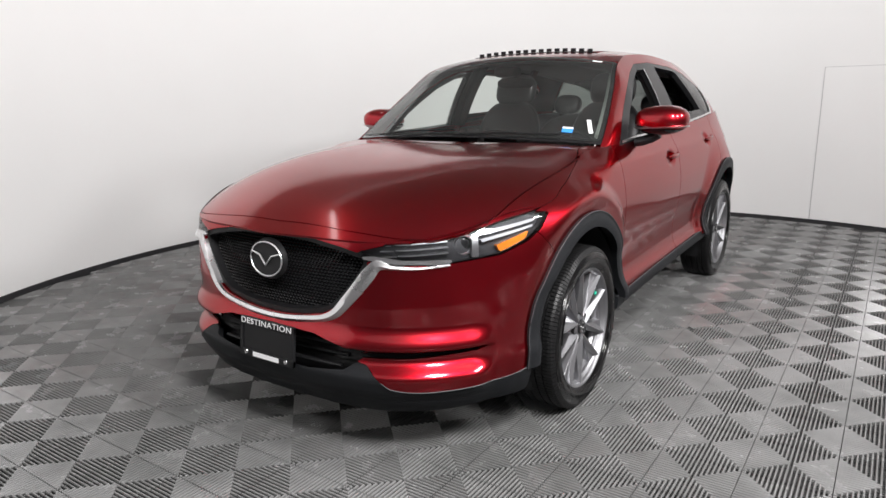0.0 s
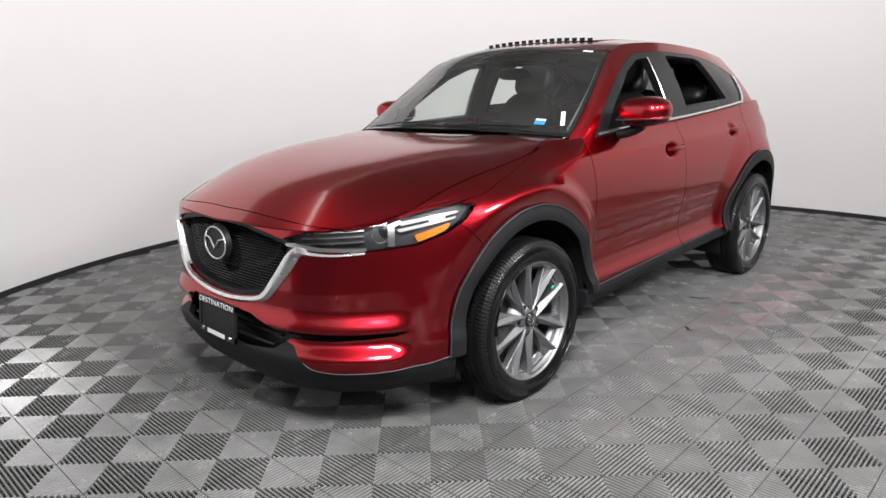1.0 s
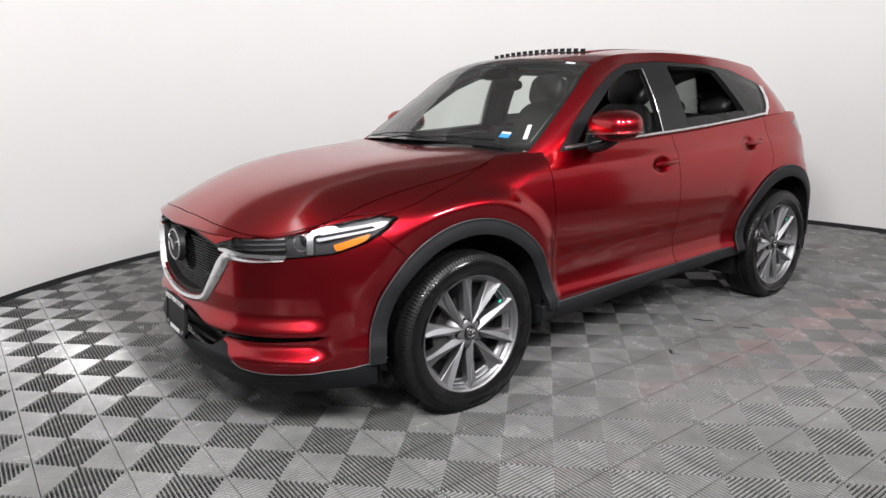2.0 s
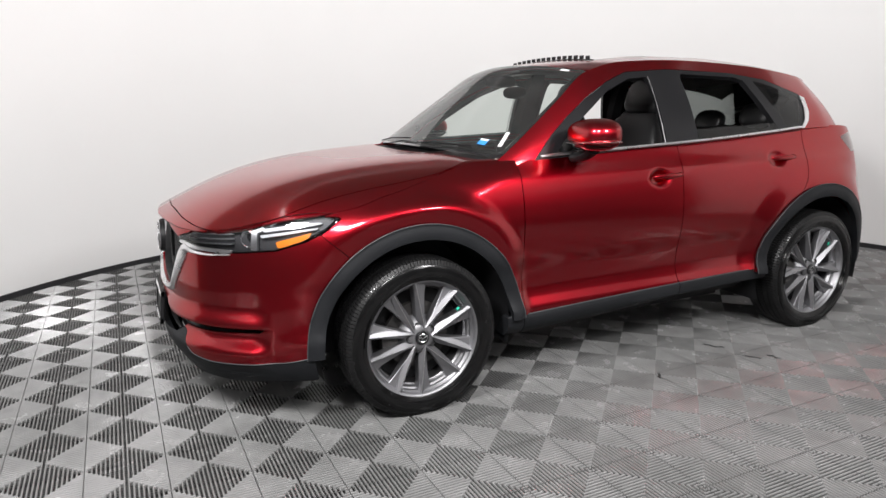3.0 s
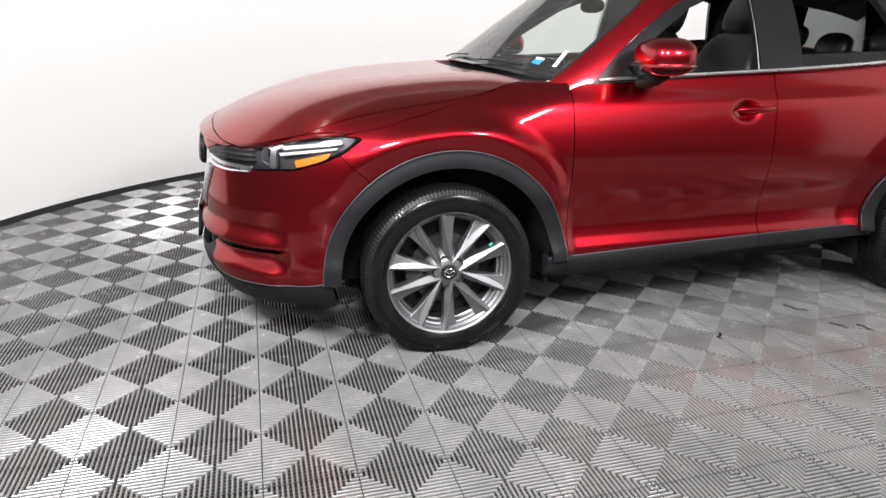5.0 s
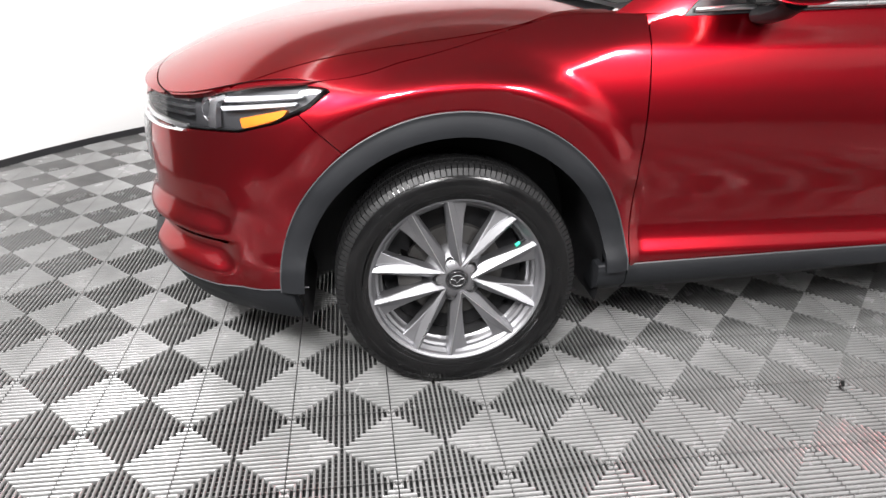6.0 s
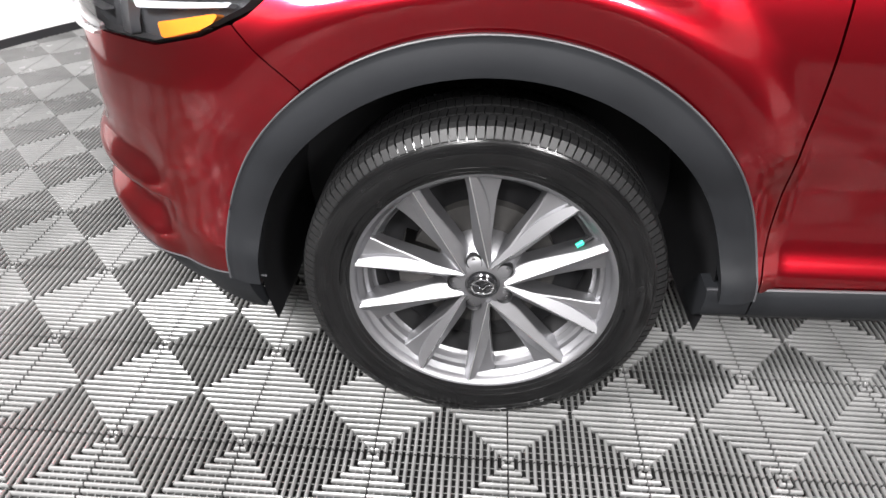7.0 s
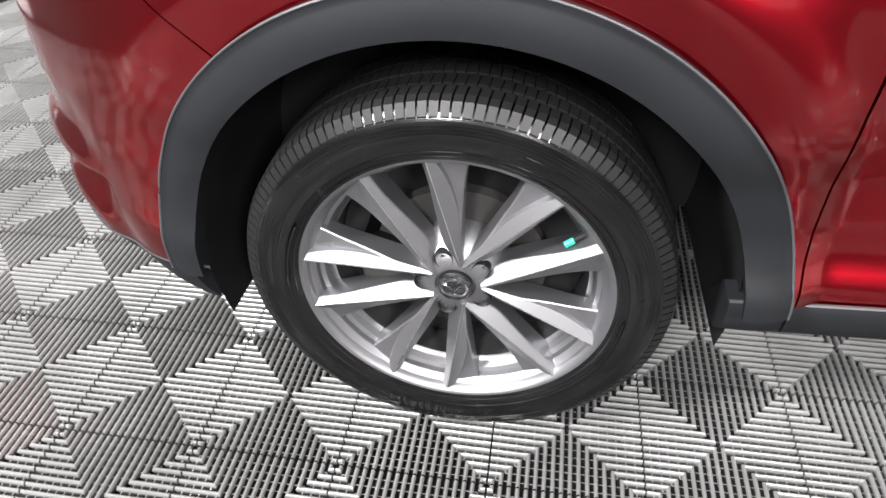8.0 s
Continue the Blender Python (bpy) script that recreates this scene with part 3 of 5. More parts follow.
LIP = shell("bumper_lip", [trimmed(side_skin, span(-uy(-1.7), uy(-1.7)), Z_ALL[:20], f_lip, 0.03)], PLASTIC, CAR, "grey-black plastic lower bumper edge")


def f_wing_top(x, y):
    inner = np.where(y > -0.90, RAIL_X(y) - 0.03, 0.735)
    return every(in_plan(x, y, hood_z(x, y)) + 0.0005, np.where(y > -0.94, inner - np.abs(x), -hood_gap(x, y) + GAP), y + 0.60, -2.175 - y)


def f_bonnet(x, y):
    nose = smooth_line([(0.0, -2.302), (0.3, -2.290), (0.5, -2.255), (0.7, -2.16)])(np.abs(x))
    return every(hood_gap(x, y) + GAP, y - COWL(np.abs(x)), nose - y + GAP, in_plan(x, y, hood_z(x, y)) + 0.001)


def f_nose_top(x, y):
    nose = smooth_line([(0.0, -2.302), (0.3, -2.290), (0.5, -2.255), (0.7, -2.16)])(np.abs(x))
    return every(y - nose + GAP, in_plan(x, y, hood_z(x, y)) + 0.0005, np.abs(x) - 0.72)


def unit(a):
    return a / (np.linalg.norm(a, axis=-1)[..., None] + 1e-12)


def round_shoulder(P, N):
    """Turn the normals of wing top and flank into each other along the shoulder."""
    x, y, z = P.T
    e = 0.004
    top = unit(np.stack([-(hood_z(x + e, y) - hood_z(x - e, y)) / (2 * e), -(hood_z(x, y + e) - hood_z(x, y - e)) / (2 * e), 1 + 0 * x], -1))
    flank = unit(np.stack([1 + 0 * x, -(plan_x(y + 0.02) - plan_x(y - 0.02)) / 0.04 + (tuck(y + e, z) - tuck(y - e, z)) / (2 * e), (tuck(y, z + e) - tuck(y, z - e)) / (2 * e)], -1))
    away = np.maximum(np.abs(hood_z(x, y) - z), 0) + np.maximum(-in_plan(x, y, z), 0)
    w = 0.5 * np.clip(1 - away / 0.075, 0, 1) ** 1.6
    other = np.where((np.sum(N * top, -1) > np.sum(N * flank, -1))[:, None], flank, top)
    return unit(N * (1 - w)[:, None] + other * w[:, None])


COWL = smooth_line([(0.0, -1.10), (0.3, -1.085), (0.55, -1.03), (0.70, -0.97), (0.8, -0.92)])
for s in (1, -1):
    fender = [trimmed(side_skin, span(uy(-1.95), U_ARCH), Z_ALL, f_fender, side=s, blend=round_shoulder), trimmed(top_skin, span(0.5, 0.95), span(-2.2, -0.58), f_wing_top, 0.01, side=s, blend=round_shoulder)]
    shell("front_fender", fender, PAINT, CAR)
    shell("front_door_skin", [trimmed(side_skin, span(uy(-0.83), uy(0.27)), Z_ALL, f_door_front, side=s)], PAINT, CAR)
    shell("rear_door_skin", [trimmed(side_skin, span(uy(0.2), uy(1.3)), Z_ALL, f_door_rear, side=s)], PAINT, CAR)
    shell("rear_quarter", [trimmed(side_skin, span(uy(0.8), END), Z_ALL, f_quarter, side=s)], PAINT, CAR)
shell("bonnet", [trimmed(top_skin, span(-0.84, 0.84, 0.02), span(-2.34, -0.8, 0.02), f_bonnet, 0.015)], PAINT, CAR)
shell("nose_panel", [trimmed(top_skin, span(-0.72, 0.72), span(-2.40, -2.1), f_nose_top, 0.01)], PAINT, CAR)

# cabin: window outline in (y, z) of the cabin side
DLO = outline([(-0.70, 1.140), (-0.1, 1.170), (0.35, 1.188), (1.0, 1.226), (1.25, 1.242), (1.36, 1.31), (1.40, 1.43), (1.36, 1.455), (1.1, 1.54), (0.8, 1.577), (0.3, 1.592), (0.0, 1.574), (-0.15, 1.522), (-0.32, 1.437), (-0.45, 1.352), (-0.57, 1.262)])


def dlo(y, h):
    p = green_skin(y, h)
    return DLO(y, p[..., 2])


WIN_F = outline([(-0.56, 1.176), (-0.1, 1.19), (0.16, 1.20), (0.155, 1.525), (0.13, 1.548), (0.0, 1.537), (-0.17, 1.470), (-0.42, 1.305)])
WIN_R = outline([(0.39, 1.207), (0.95, 1.242), (1.04, 1.25), (0.90, 1.535), (0.82, 1.552), (0.40, 1.566), (0.385, 1.54)])
WIN_Q = outline([(1.12, 1.262), (1.23, 1.262), (1.335, 1.42), (1.31, 1.445), (1.08, 1.515), (0.985, 1.53)])


def on_cabin(f):
    return lambda y, h: f(y, green_skin(y, h)[..., 2])


def f_cabin(y, h):
    z = green_skin(y, h)[..., 2]
    return every(-DLO(y, z) + 0.001, -0.93 - y, y - 1.75 + 0.16 * h, -h, h - 1.0)


def f_frame(y, h):
    z = green_skin(y, h)[..., 2]
    return every(DLO(y, z) + 0.001, -WIN_F(y, z), -WIN_R(y, z), -WIN_Q(y, z))


for s in (1, -1):
    shell("cabin_side", [trimmed(green_skin, span(-0.95, 2.05, 0.015), span(-0.02, 1.0, 0.03), f_cabin, 0.03, side=s)], PAINT, CAR)
    for y0, y1, cover in ((-0.95, 0.1, CLOTH), (0.1, 2.05, LEATHER)):
        shell("pillar_lining", [trimmed(lambda y, h: green_skin(y, h) - np.array((0.034, 0, 0)), span(y0, y1, 0.03), span(-0.02, 1.0, 0.05), f_cabin, 0.0, side=s, flip=True)], cover, CAR)
    shell("window_frame", [trimmed(green_skin, span(-0.72, 1.45, 0.01), span(-0.1, 1.05, 0.02), f_frame, 0.03, side=s)], FRAME, CAR, "black window surround and pillars")
    ob = shell("quarter_glass", [trimmed(green_skin, span(0.9, 1.4, 0.01), span(0, 1, 0.02), on_cabin(WIN_Q), 0.004, side=s)], TINT, CAR, "dark tinted glass")
    ob = shell("rear_door_glass", [trimmed(green_skin, span(0.3, 1.1, 0.01), span(0, 1, 0.02), lambda y, h: every(on_cabin(WIN_R)(y, h), green_skin(y, h)[..., 2] - 1.262 - 0.035 * (y - 0.39)), 0.004, side=s)], TINT, CAR, "dark tinted glass, lowered")

SUNROOF = outline([(-0.72, -0.09), (0.72, -0.09), (0.72, 0.42), (-0.72, 0.42)])
shell("roof", [trimmed(roof_skin, span(-1, 1, 0.04), span(-0.42, 2.1, 0.03), lambda w, y: every(np.abs(w) - 1.0, -0.375 + 0.135 * w ** 2 - y, y - 1.80 + 0.13 * w ** 2, -SUNROOF(w, y)), 0.02)], PAINT, CAR)
shell("windscreen", [trimmed(screen_skin, span(-1, 1, 0.04), span(0, 1, 0.04), lambda w, t: every(np.abs(w) - 0.995, -t + 0.02, t - 0.995), 0.004)], SCREEN, CAR, "clear green-tinted windscreen")
shell("windscreen_surround", [trimmed(lambda w, t: screen_skin(w, t) + np.array((0, 0, -0.003)), span(-1, 1, 0.01), span(0, 1, 0.02), lambda w, t: -every(np.abs(w) - 0.970, 0.05 - t, t - 0.960), 0.0)], GLOSS, CAR, "black printed border of the windscreen")


def inset_skin(d):
    """The flank and nose skin, d metres further in."""
    def skin(u, z):
        a = np.abs(u)
        p = np.stack([LOOP_X(a), LOOP_Y(a)], -1)
        n = np.stack([LOOP_NX(a), LOOP_NY(a)], -1)
        q = p - n * (tuck(p[..., 1], z) + d)[..., None]
        return np.stack([q[..., 0] * np.where(u < 0, -1, 1), q[..., 1], z + 0 * u], -1)
    return skin


# ---- arch trim, sills and inner body ----
def arch_skin(axle, dz=0.0):
    def skin(a, r):
        y, z = axle + r * np.cos(a), HUB_Z + dz + r * np.sin(a)
        x = plan_x(y) - tuck(y, np.maximum(z, 0.36)) + 0.012 + 0.006 * np.sin(np.clip((r - 0.455) / 0.075, 0, 1) * np.pi)
        return np.stack([x, y, z], -1)
    return skin


def f_all(u, v):
    return -1 + 0 * u


for s in (1, -1):
    shell("wheel_arch_trim", [trimmed(arch_skin(ARCH_Y), span(radians(3), radians(181), radians(2)), span(0.468, 0.538, 0.0070), f_all, 0.045, side=s, flip=True)], PLASTIC, CAR, "matt dark grey plastic wheel arch moulding")
    shell("wheel_arch_trim", [trimmed(arch_skin(AXLE_R, 0.012), span(radians(-2), radians(176), radians(2)), span(0.464, 0.540, 0.0076), f_all, 0.045, side=s, flip=True)], PLASTIC, CAR, "matt dark grey plastic wheel arch moulding")
    for axle, dz, a0, a1, r in ((ARCH_Y, 0.0, 3, 181, 0.5385), (AXLE_R, 0.012, -2, 176, 0.541)):
        bm = bmesh.new()
        edge = arch_skin(axle, dz)(np.radians(np.linspace(a0, a1, 90)), np.full(90, r))
        tube(bm, (edge * (s, 1, 1)).tolist(), 0.0022, 6)
        part("arch_edge", bm, EDGE, CAR, "thin pale edge of the arch moulding", smooth=True)
    # sill moulding in two lengths, with a ledge on top
    for a, b in ((-0.895, -0.803), (-0.799, 0.222), (0.226, 0.905)):
        bm = bmesh.new()
        rings = []
        for y in np.linspace(a, b, 12):
            x, top = float(plan_x(y)), float(SILL(y))
            low = 0.288 + 0.075 * float(ease(y, -0.8, 0.9))
            rings.append([bm.verts.new((s * px, y, pz)) for px, pz in ((x - 0.05, top + 0.004), (x + 0.004, top), (x + 0.010, top - 0.012), (x + 0.004, top - 0.06), (x - 0.035, low + 0.004), (x - 0.06, low), (x - 0.12, low + 0.01))])
        for p, q in zip(rings, rings[1:]):
            for i in range(6):
                bm.faces.new((p[i], p[i + 1], q[i + 1], q[i]))
        bm.faces.new(rings[0]), bm.faces.new(rings[-1])
        sill = part("sill_moulding", bm, PLASTIC, CAR, "matt dark grey plastic sill moulding", smooth=True)
        # pale strip: the highlight along the sill's top edge, put into colour
        bm = bmesh.new()
        tube(bm, [(s * (float(plan_x(y)) + 0.002), y, float(SILL(y)) + 0.003) for y in np.linspace(a, b, 12)], (0.004, 0.003), 6)
        part("sill_edge_highlight", bm, EDGE, sill, "pale strip painting in the highlight on the sill edge", smooth=True)
    for axle in (AXLE_F, AXLE_R):
        bm = bmesh.new()
        m = pose(0, axle, HUB_Z)
        lathe(bm, [(s * 0.47, 0.02), (s * 0.47, 0.470), (s * 0.890, 0.476)], 44, a0=-13, a1=197, m=m)
        part("wheel_arch_liner", bm, BLACK, CAR, smooth=True)

bm = bmesh.new()
box(bm, -0.46, 0.46, -2.22, -0.9, 0.20, 0.84)
box(bm, -0.60, 0.60, -0.86, 0.87, 0.20, 0.40)
box(bm, -0.80, 0.80, -0.86, 0.87, 0.30, 0.46)
box(bm, -0.46, 0.46, 0.8, 2.15, 0.20, 0.80)
part("underbody", bm, BLACK, CAR, "black underbody and inner structure")
core = trimmed(inset_skin(0.085), span(-uy(-1.86), uy(-1.86), 0.03), np.arange(0.26, 0.93, 0.03), lambda u, z: every(below_hood(u, z) + 0.03), 0.0)
shell("bumper_core", [core], BLACK, CAR, "black inner bumper behind the openings")

# ---- grille ----
bm = bmesh.new()
mesh_skin = inset_skin(0.045)


def on(skin, u, z):
    return tuple(skin(np.array([float(u)]), np.array([float(z)]))[0])


def inside_grille(u, z, m=0.012):
    return float(GRILLE_OUT(np.array([u]), np.array([z]))[0]) < -m


for r in range(26):
    z = 0.585 + 0.0125 * r
    for k in range(-30, 31):
        u = 0.0175 * k + (0.00875 if r % 2 else 0)
        if inside_grille(u, z):
            # a small upright diamond of the honeycomb
            c = [on(mesh_skin, u + du, z + dv) for du, dv in ((-0.0085, 0), (0, -0.0065), (0.0085, 0), (0, 0.0065))]
            d = [(x, y + 0.014, zz) for x, y, zz in [on(mesh_skin, u + du * 0.6, z + dv * 0.6) for du, dv in ((-0.0085, 0), (0, -0.0065), (0.0085, 0), (0, 0.0065))]]
            e = [(x, y + 0.002, zz) for x, y, zz in [on(mesh_skin, u + du * 0.62, z + dv * 0.62) for du, dv in ((-0.0085, 0), (0, -0.0065), (0.0085, 0), (0, 0.0065))]]
            vs = [bm.verts.new(p) for p in c + e + d]
            for i in range(4):
                j = (i + 1) % 4
                bm.faces.new((vs[i], vs[j], vs[4 + j], vs[4 + i]))
                bm.faces.new((vs[4 + i], vs[4 + j], vs[8 + j], vs[8 + i]))
GRILLE = part("grille", bm, GLOSS, CAR, "gloss black honeycomb grille")
tagged(shell("grille_surround", [trimmed(inset_skin(0.012), span(-0.62, 0.62, 0.01), np.arange(0.55, 0.94, 0.008), lambda u, z: every(GRILLE_OUT(u, z), -GRILLE_OUT(u, z) - 0.020), 0.05)], BLACK, GRILLE), "black inner frame")


def ribbon(bm, pts, widths, out, flip=1):
    """A faceted bright strip along points on the nose; widths down the strip, raised by out."""
    rings = []
    for (u, z, du, dz), w in zip(pts, widths):
        rows = []
        for t, o in ((-0.5, -0.012), (-0.46, out * 0.7), (0.0, out), (0.42, out * 0.35), (0.5, -0.012)):
            rows.append(bm.verts.new(on(inset_skin(-o), u + du * t * w, z + dz * t * w)))
        rings.append(rows)
    for p, q in zip(rings, rings[1:]):
        for i in range(4):
            bm.faces.new((p[i], p[i + 1], q[i + 1], q[i]))
    bm.faces.new(rings[0]), bm.faces.new(rings[-1])


knots = [(0.735, 0.806), (0.65, 0.800), (0.57, 0.803), (0.515, 0.810), (0.484, 0.780), (0.440, 0.725), (0.390, 0.668), (0.338, 0.616), (0.275, 0.588), (0.17, 0.571), (0.08, 0.562), (0.0, 0.560)]
fine = dense(np.array(knots), 6)
pts, widths = [], []
for i, (x, z) in enumerate(fine):
    a, b = fine[max(i - 1, 0)], fine[min(i + 1, len(fine) - 1)]
    d = np.array((b - a)) / (np.linalg.norm(b - a) + 1e-9)
    pts.append((ux(x), z, -d[1], d[0]))
    widths.append(float(np.interp(i / (len(fine) - 1), [0, 0.10, 0.20, 0.28, 0.38, 0.55, 0.72, 1], [0.008, 0.013, 0.020, 0.046, 0.062, 0.050, 0.032, 0.026])))
bm = bmesh.new()
ribbon(bm, pts, widths, 0.016)
ribbon(bm, [(-u, z, -du, dz) for u, z, du, dz in pts], widths, 0.016)
part("chrome_wing", bm, SATIN, GRILLE, "satin chrome strip under the grille", smooth=True)

# round badge: ring and plain wing shape
BADGE = Matrix.Translation((0, -2.370, 0.790)) @ pose(0, 0, 0, 90 - 4, 0, 0)
bm = bmesh.new()
lathe(bm, [(0.0, 0.0), (0.0, 0.078), (-0.02, 0.084)], 40, m=BADGE @ Matrix.Diagonal((1.16, 1, 1, 1)) @ pose(0, 0, 0, 0, -90, 0))
badge = part("badge", bm, BLACK, GRILLE, "round black badge with a silver ring", smooth=True)
bm = bmesh.new()
tube(bm, [BADGE @ Vector((0.088 * math.cos(a), 0.068 * math.sin(a), 0.004)) for a in np.arange(0, 2 * math.pi, 0.16)], 0.0033, 8, True)
tube(bm, [BADGE @ Vector(p) for p in ((-0.080, 0.026, 0.004), (-0.034, 0.014, 0.006), (0, -0.024, 0.007), (0.034, 0.014, 0.006), (0.080, 0.026, 0.004))], (0.0042, 0.004), 6)
part("badge_ring", bm, SATIN, badge, smooth=True)

# lower intake bars
bm = bmesh.new()
for z, w in ((0.475, 0.34), (0.435, 0.36), (0.40, 0.34)):
    tube(bm, [on(inset_skin(0.035), ux(x) if x >= 0 else -ux(-x), z) for x in np.linspace(-w, w, 17)], (0.010, 0.007), 6)
part("intake_bar", bm, BLACK, CAR)
for s in (1, -1):
    bm = bmesh.new()
    tube(bm, [on(inset_skin(0.018), s * u, z) for u, z in zip(np.linspace(ux(0.42), uy(-2.06), 14), np.linspace(0.466, 0.476, 14))], (0.006, 0.009), 6)
    part("slot_strip", bm, GLOSS, CAR)
    shell("slot_backing", [trimmed(inset_skin(0.04), s * span(ux(0.3), uy(-1.95), 0.02)[::s], np.arange(0.42, 0.52, 0.02), f_all, 0.0)], BLACK, CAR)

    bm = bmesh.new()
    tube(bm, [on(inset_skin(-0.002), s * u, float(LIP_TOP(u)) + 0.001) for u in np.linspace(ux(0.52), uy(-1.80), 40)], (0.0022, 0.0022), 6)
    part("lip_edge", bm, EDGE, CAR, "thin pale edge along the bumper lip", smooth=True)

# dealer plate on the bumper
plate = part("plate_frame", bmesh.new(), BLACK, CAR, "black dealer plate with white letters")
bm = bmesh.new()
PLATE = Matrix.Translation((0, -2.402, 0.456)) @ pose(0, 0, 0, 84, 0, 0)
box(bm, -0.153, 0.153, -0.08, 0.08, -0.012, 0.0, PLATE, 0.004)
for x0, x1, y0, y1 in ((-0.155, 0.155, 0.052, 0.082), (-0.155, 0.155, -0.082, -0.052), (-0.155, -0.138, -0.082, 0.082), (0.138, 0.155, -0.082, 0.082)):
    box(bm, x0, x1, y0, y1, -0.01, 0.006, PLATE, 0.003)
bm.to_mesh(plate.data)
bm.free()


def lettering(name, text, size, m, material, parent, label="", stretch=1.0, thick=0.0006):
    c = bpy.data.curves.new(name, "FONT")
    c.body, c.size, c.align_x, c.align_y, c.extrude = text, size, "CENTER", "CENTER", thick
    c.space_character = 1.08
    tmp = bpy.data.objects.new(name, c)
    scene.collection.objects.link(tmp)
    me = bpy.data.meshes.new_from_object(tmp.evaluated_get(bpy.context.evaluated_depsgraph_get()))
    bpy.data.objects.remove(tmp)
    me.transform(m @ Matrix.Diagonal((stretch, 1, 1, 1)))
    me.name = name
    return finish(name, me, material, parent, label)


lettering("lettering", "DESTINATION", 0.033, PLATE @ Matrix.Translation((0, 0.067, 0.0075)), WHITE, plate, "white capital letters", 1.3)
bm = bmesh.new()
box(bm, -0.075, 0.075, -0.076, -0.057, 0.0062, 0.0072, PLATE)
part("lettering_bar", bm, WHITE, plate)
for x in (-0.115, 0.115):
    bm = bmesh.new()
    lathe(bm, [(0.0, 0.0), (0.0, 0.008), (-0.004, 0.010)], 12, m=PLATE @ Matrix.Translation((x, -0.064, 0.010)) @ pose(0, 0, 0, 0, -90, 0))
    part("screw", bm, CHROME, plate, smooth=True)

# ---- headlamps ----
for s in (1, -1):
    hl = new("headlamp")
    hl.parent = CAR
    tagged(hl, "clear headlamp with chrome projector and amber marker")

    def lamp_piece(name, f, inset, depth, material, label="", step=0.006, side=s, owner=hl):
        return shell(name, [trimmed(inset_skin(inset), span(ux(0.40), uy(-1.70), step), np.arange(0.79, 0.965, step), lambda u, z: every(f(u, z), LAMP_OUT(u, z) + (0.001 if depth <= 0 else 0.003), below_hood(u, z) + 0.003), depth, side=side)], material, owner, label)

    lamp_piece("lens", lambda u, z: every(LAMP_OUT(u, z) + 0.001, below_hood(u, z) + 0.002), 0.001, 0.0, LENS, "clear plastic lens")
    lamp_piece("housing", lambda u, z: every(LAMP_OUT(u, z) + 0.001, below_hood(u, z) + 0.002), 0.036, -0.03, SMOKE, "smoked grey lamp housing")
    lamp_piece("upper_light_bar", outline([(uy(-2.05), 0.912), (uy(-1.80), 0.938), (uy(-1.775), 0.931), (uy(-2.03), 0.900)]), 0.012, 0.02, LIGHTBAR, "white light strip")
    lamp_piece("lower_light_bar", outline([(uy(-2.05), 0.887), (uy(-1.80), 0.918), (uy(-1.81), 0.909), (uy(-2.04), 0.876)]), 0.012, 0.02, LIGHTBAR, "white light strip")
    lamp_piece("amber_marker", outline([(uy(-1.985), 0.860), (uy(-1.83), 0.898), (uy(-1.85), 0.874), (uy(-1.91), 0.846), (uy(-1.975), 0.834)]), 0.014, 0.02, AMBER, "amber side marker")
    for z in (0.835, 0.856, 0.877):
        k = (z - 0.835) * 0.9
        lamp_piece("inner_fin", outline([(ux(0.50) + k, z), (ux(0.735), z + 0.010), (ux(0.735), z + 0.016), (ux(0.50) + k, z + 0.003)]), 0.014, 0.02, SATIN, step=0.004)
    lamp_piece("chrome_edge", outline([(ux(0.43), 0.838), (ux(0.47), 0.822), (ux(0.60), 0.808), (ux(0.74), 0.813), (ux(0.74), 0.825), (ux(0.60), 0.829), (ux(0.50), 0.844)]), -0.003, 0.01, SATIN, "chrome strip along the lower lamp edge", step=0.004)
    lamp_piece("chrome_divider", outline([(uy(-2.085), 0.826), (uy(-2.06), 0.824), (uy(-2.058), 0.898), (uy(-2.03), 0.912), (uy(-2.035), 0.920), (uy(-2.08), 0.906)]), 0.008, 0.02, SATIN, "bright chrome divider", step=0.004)
    c = on(inset_skin(0.044), s * (uy(-2.075) - 0.030), 0.868)
    m = Matrix.Translation(c) @ pose(0, 0, 0, 90, 0, 38 * s)
    bm = bmesh.new()
    lathe(bm, [(-0.02, 0.039), (0.012, 0.040), (0.018, 0.035), (0.010, 0.029), (-0.02, 0.028)], 32, m=m @ pose(0, 0, 0, 0, -90, 0))
    part("projector_ring", bm, SATIN, hl, smooth=True)
    bm = bmesh.new()
    bmesh.ops.create_uvsphere(bm, u_segments=24, v_segments=12, radius=0.029, matrix=m @ Matrix.Diagonal((1, 1, 0.35, 1)))
    part("projector", bm, GLOSS, hl, "dark glass projector lens", smooth=True)


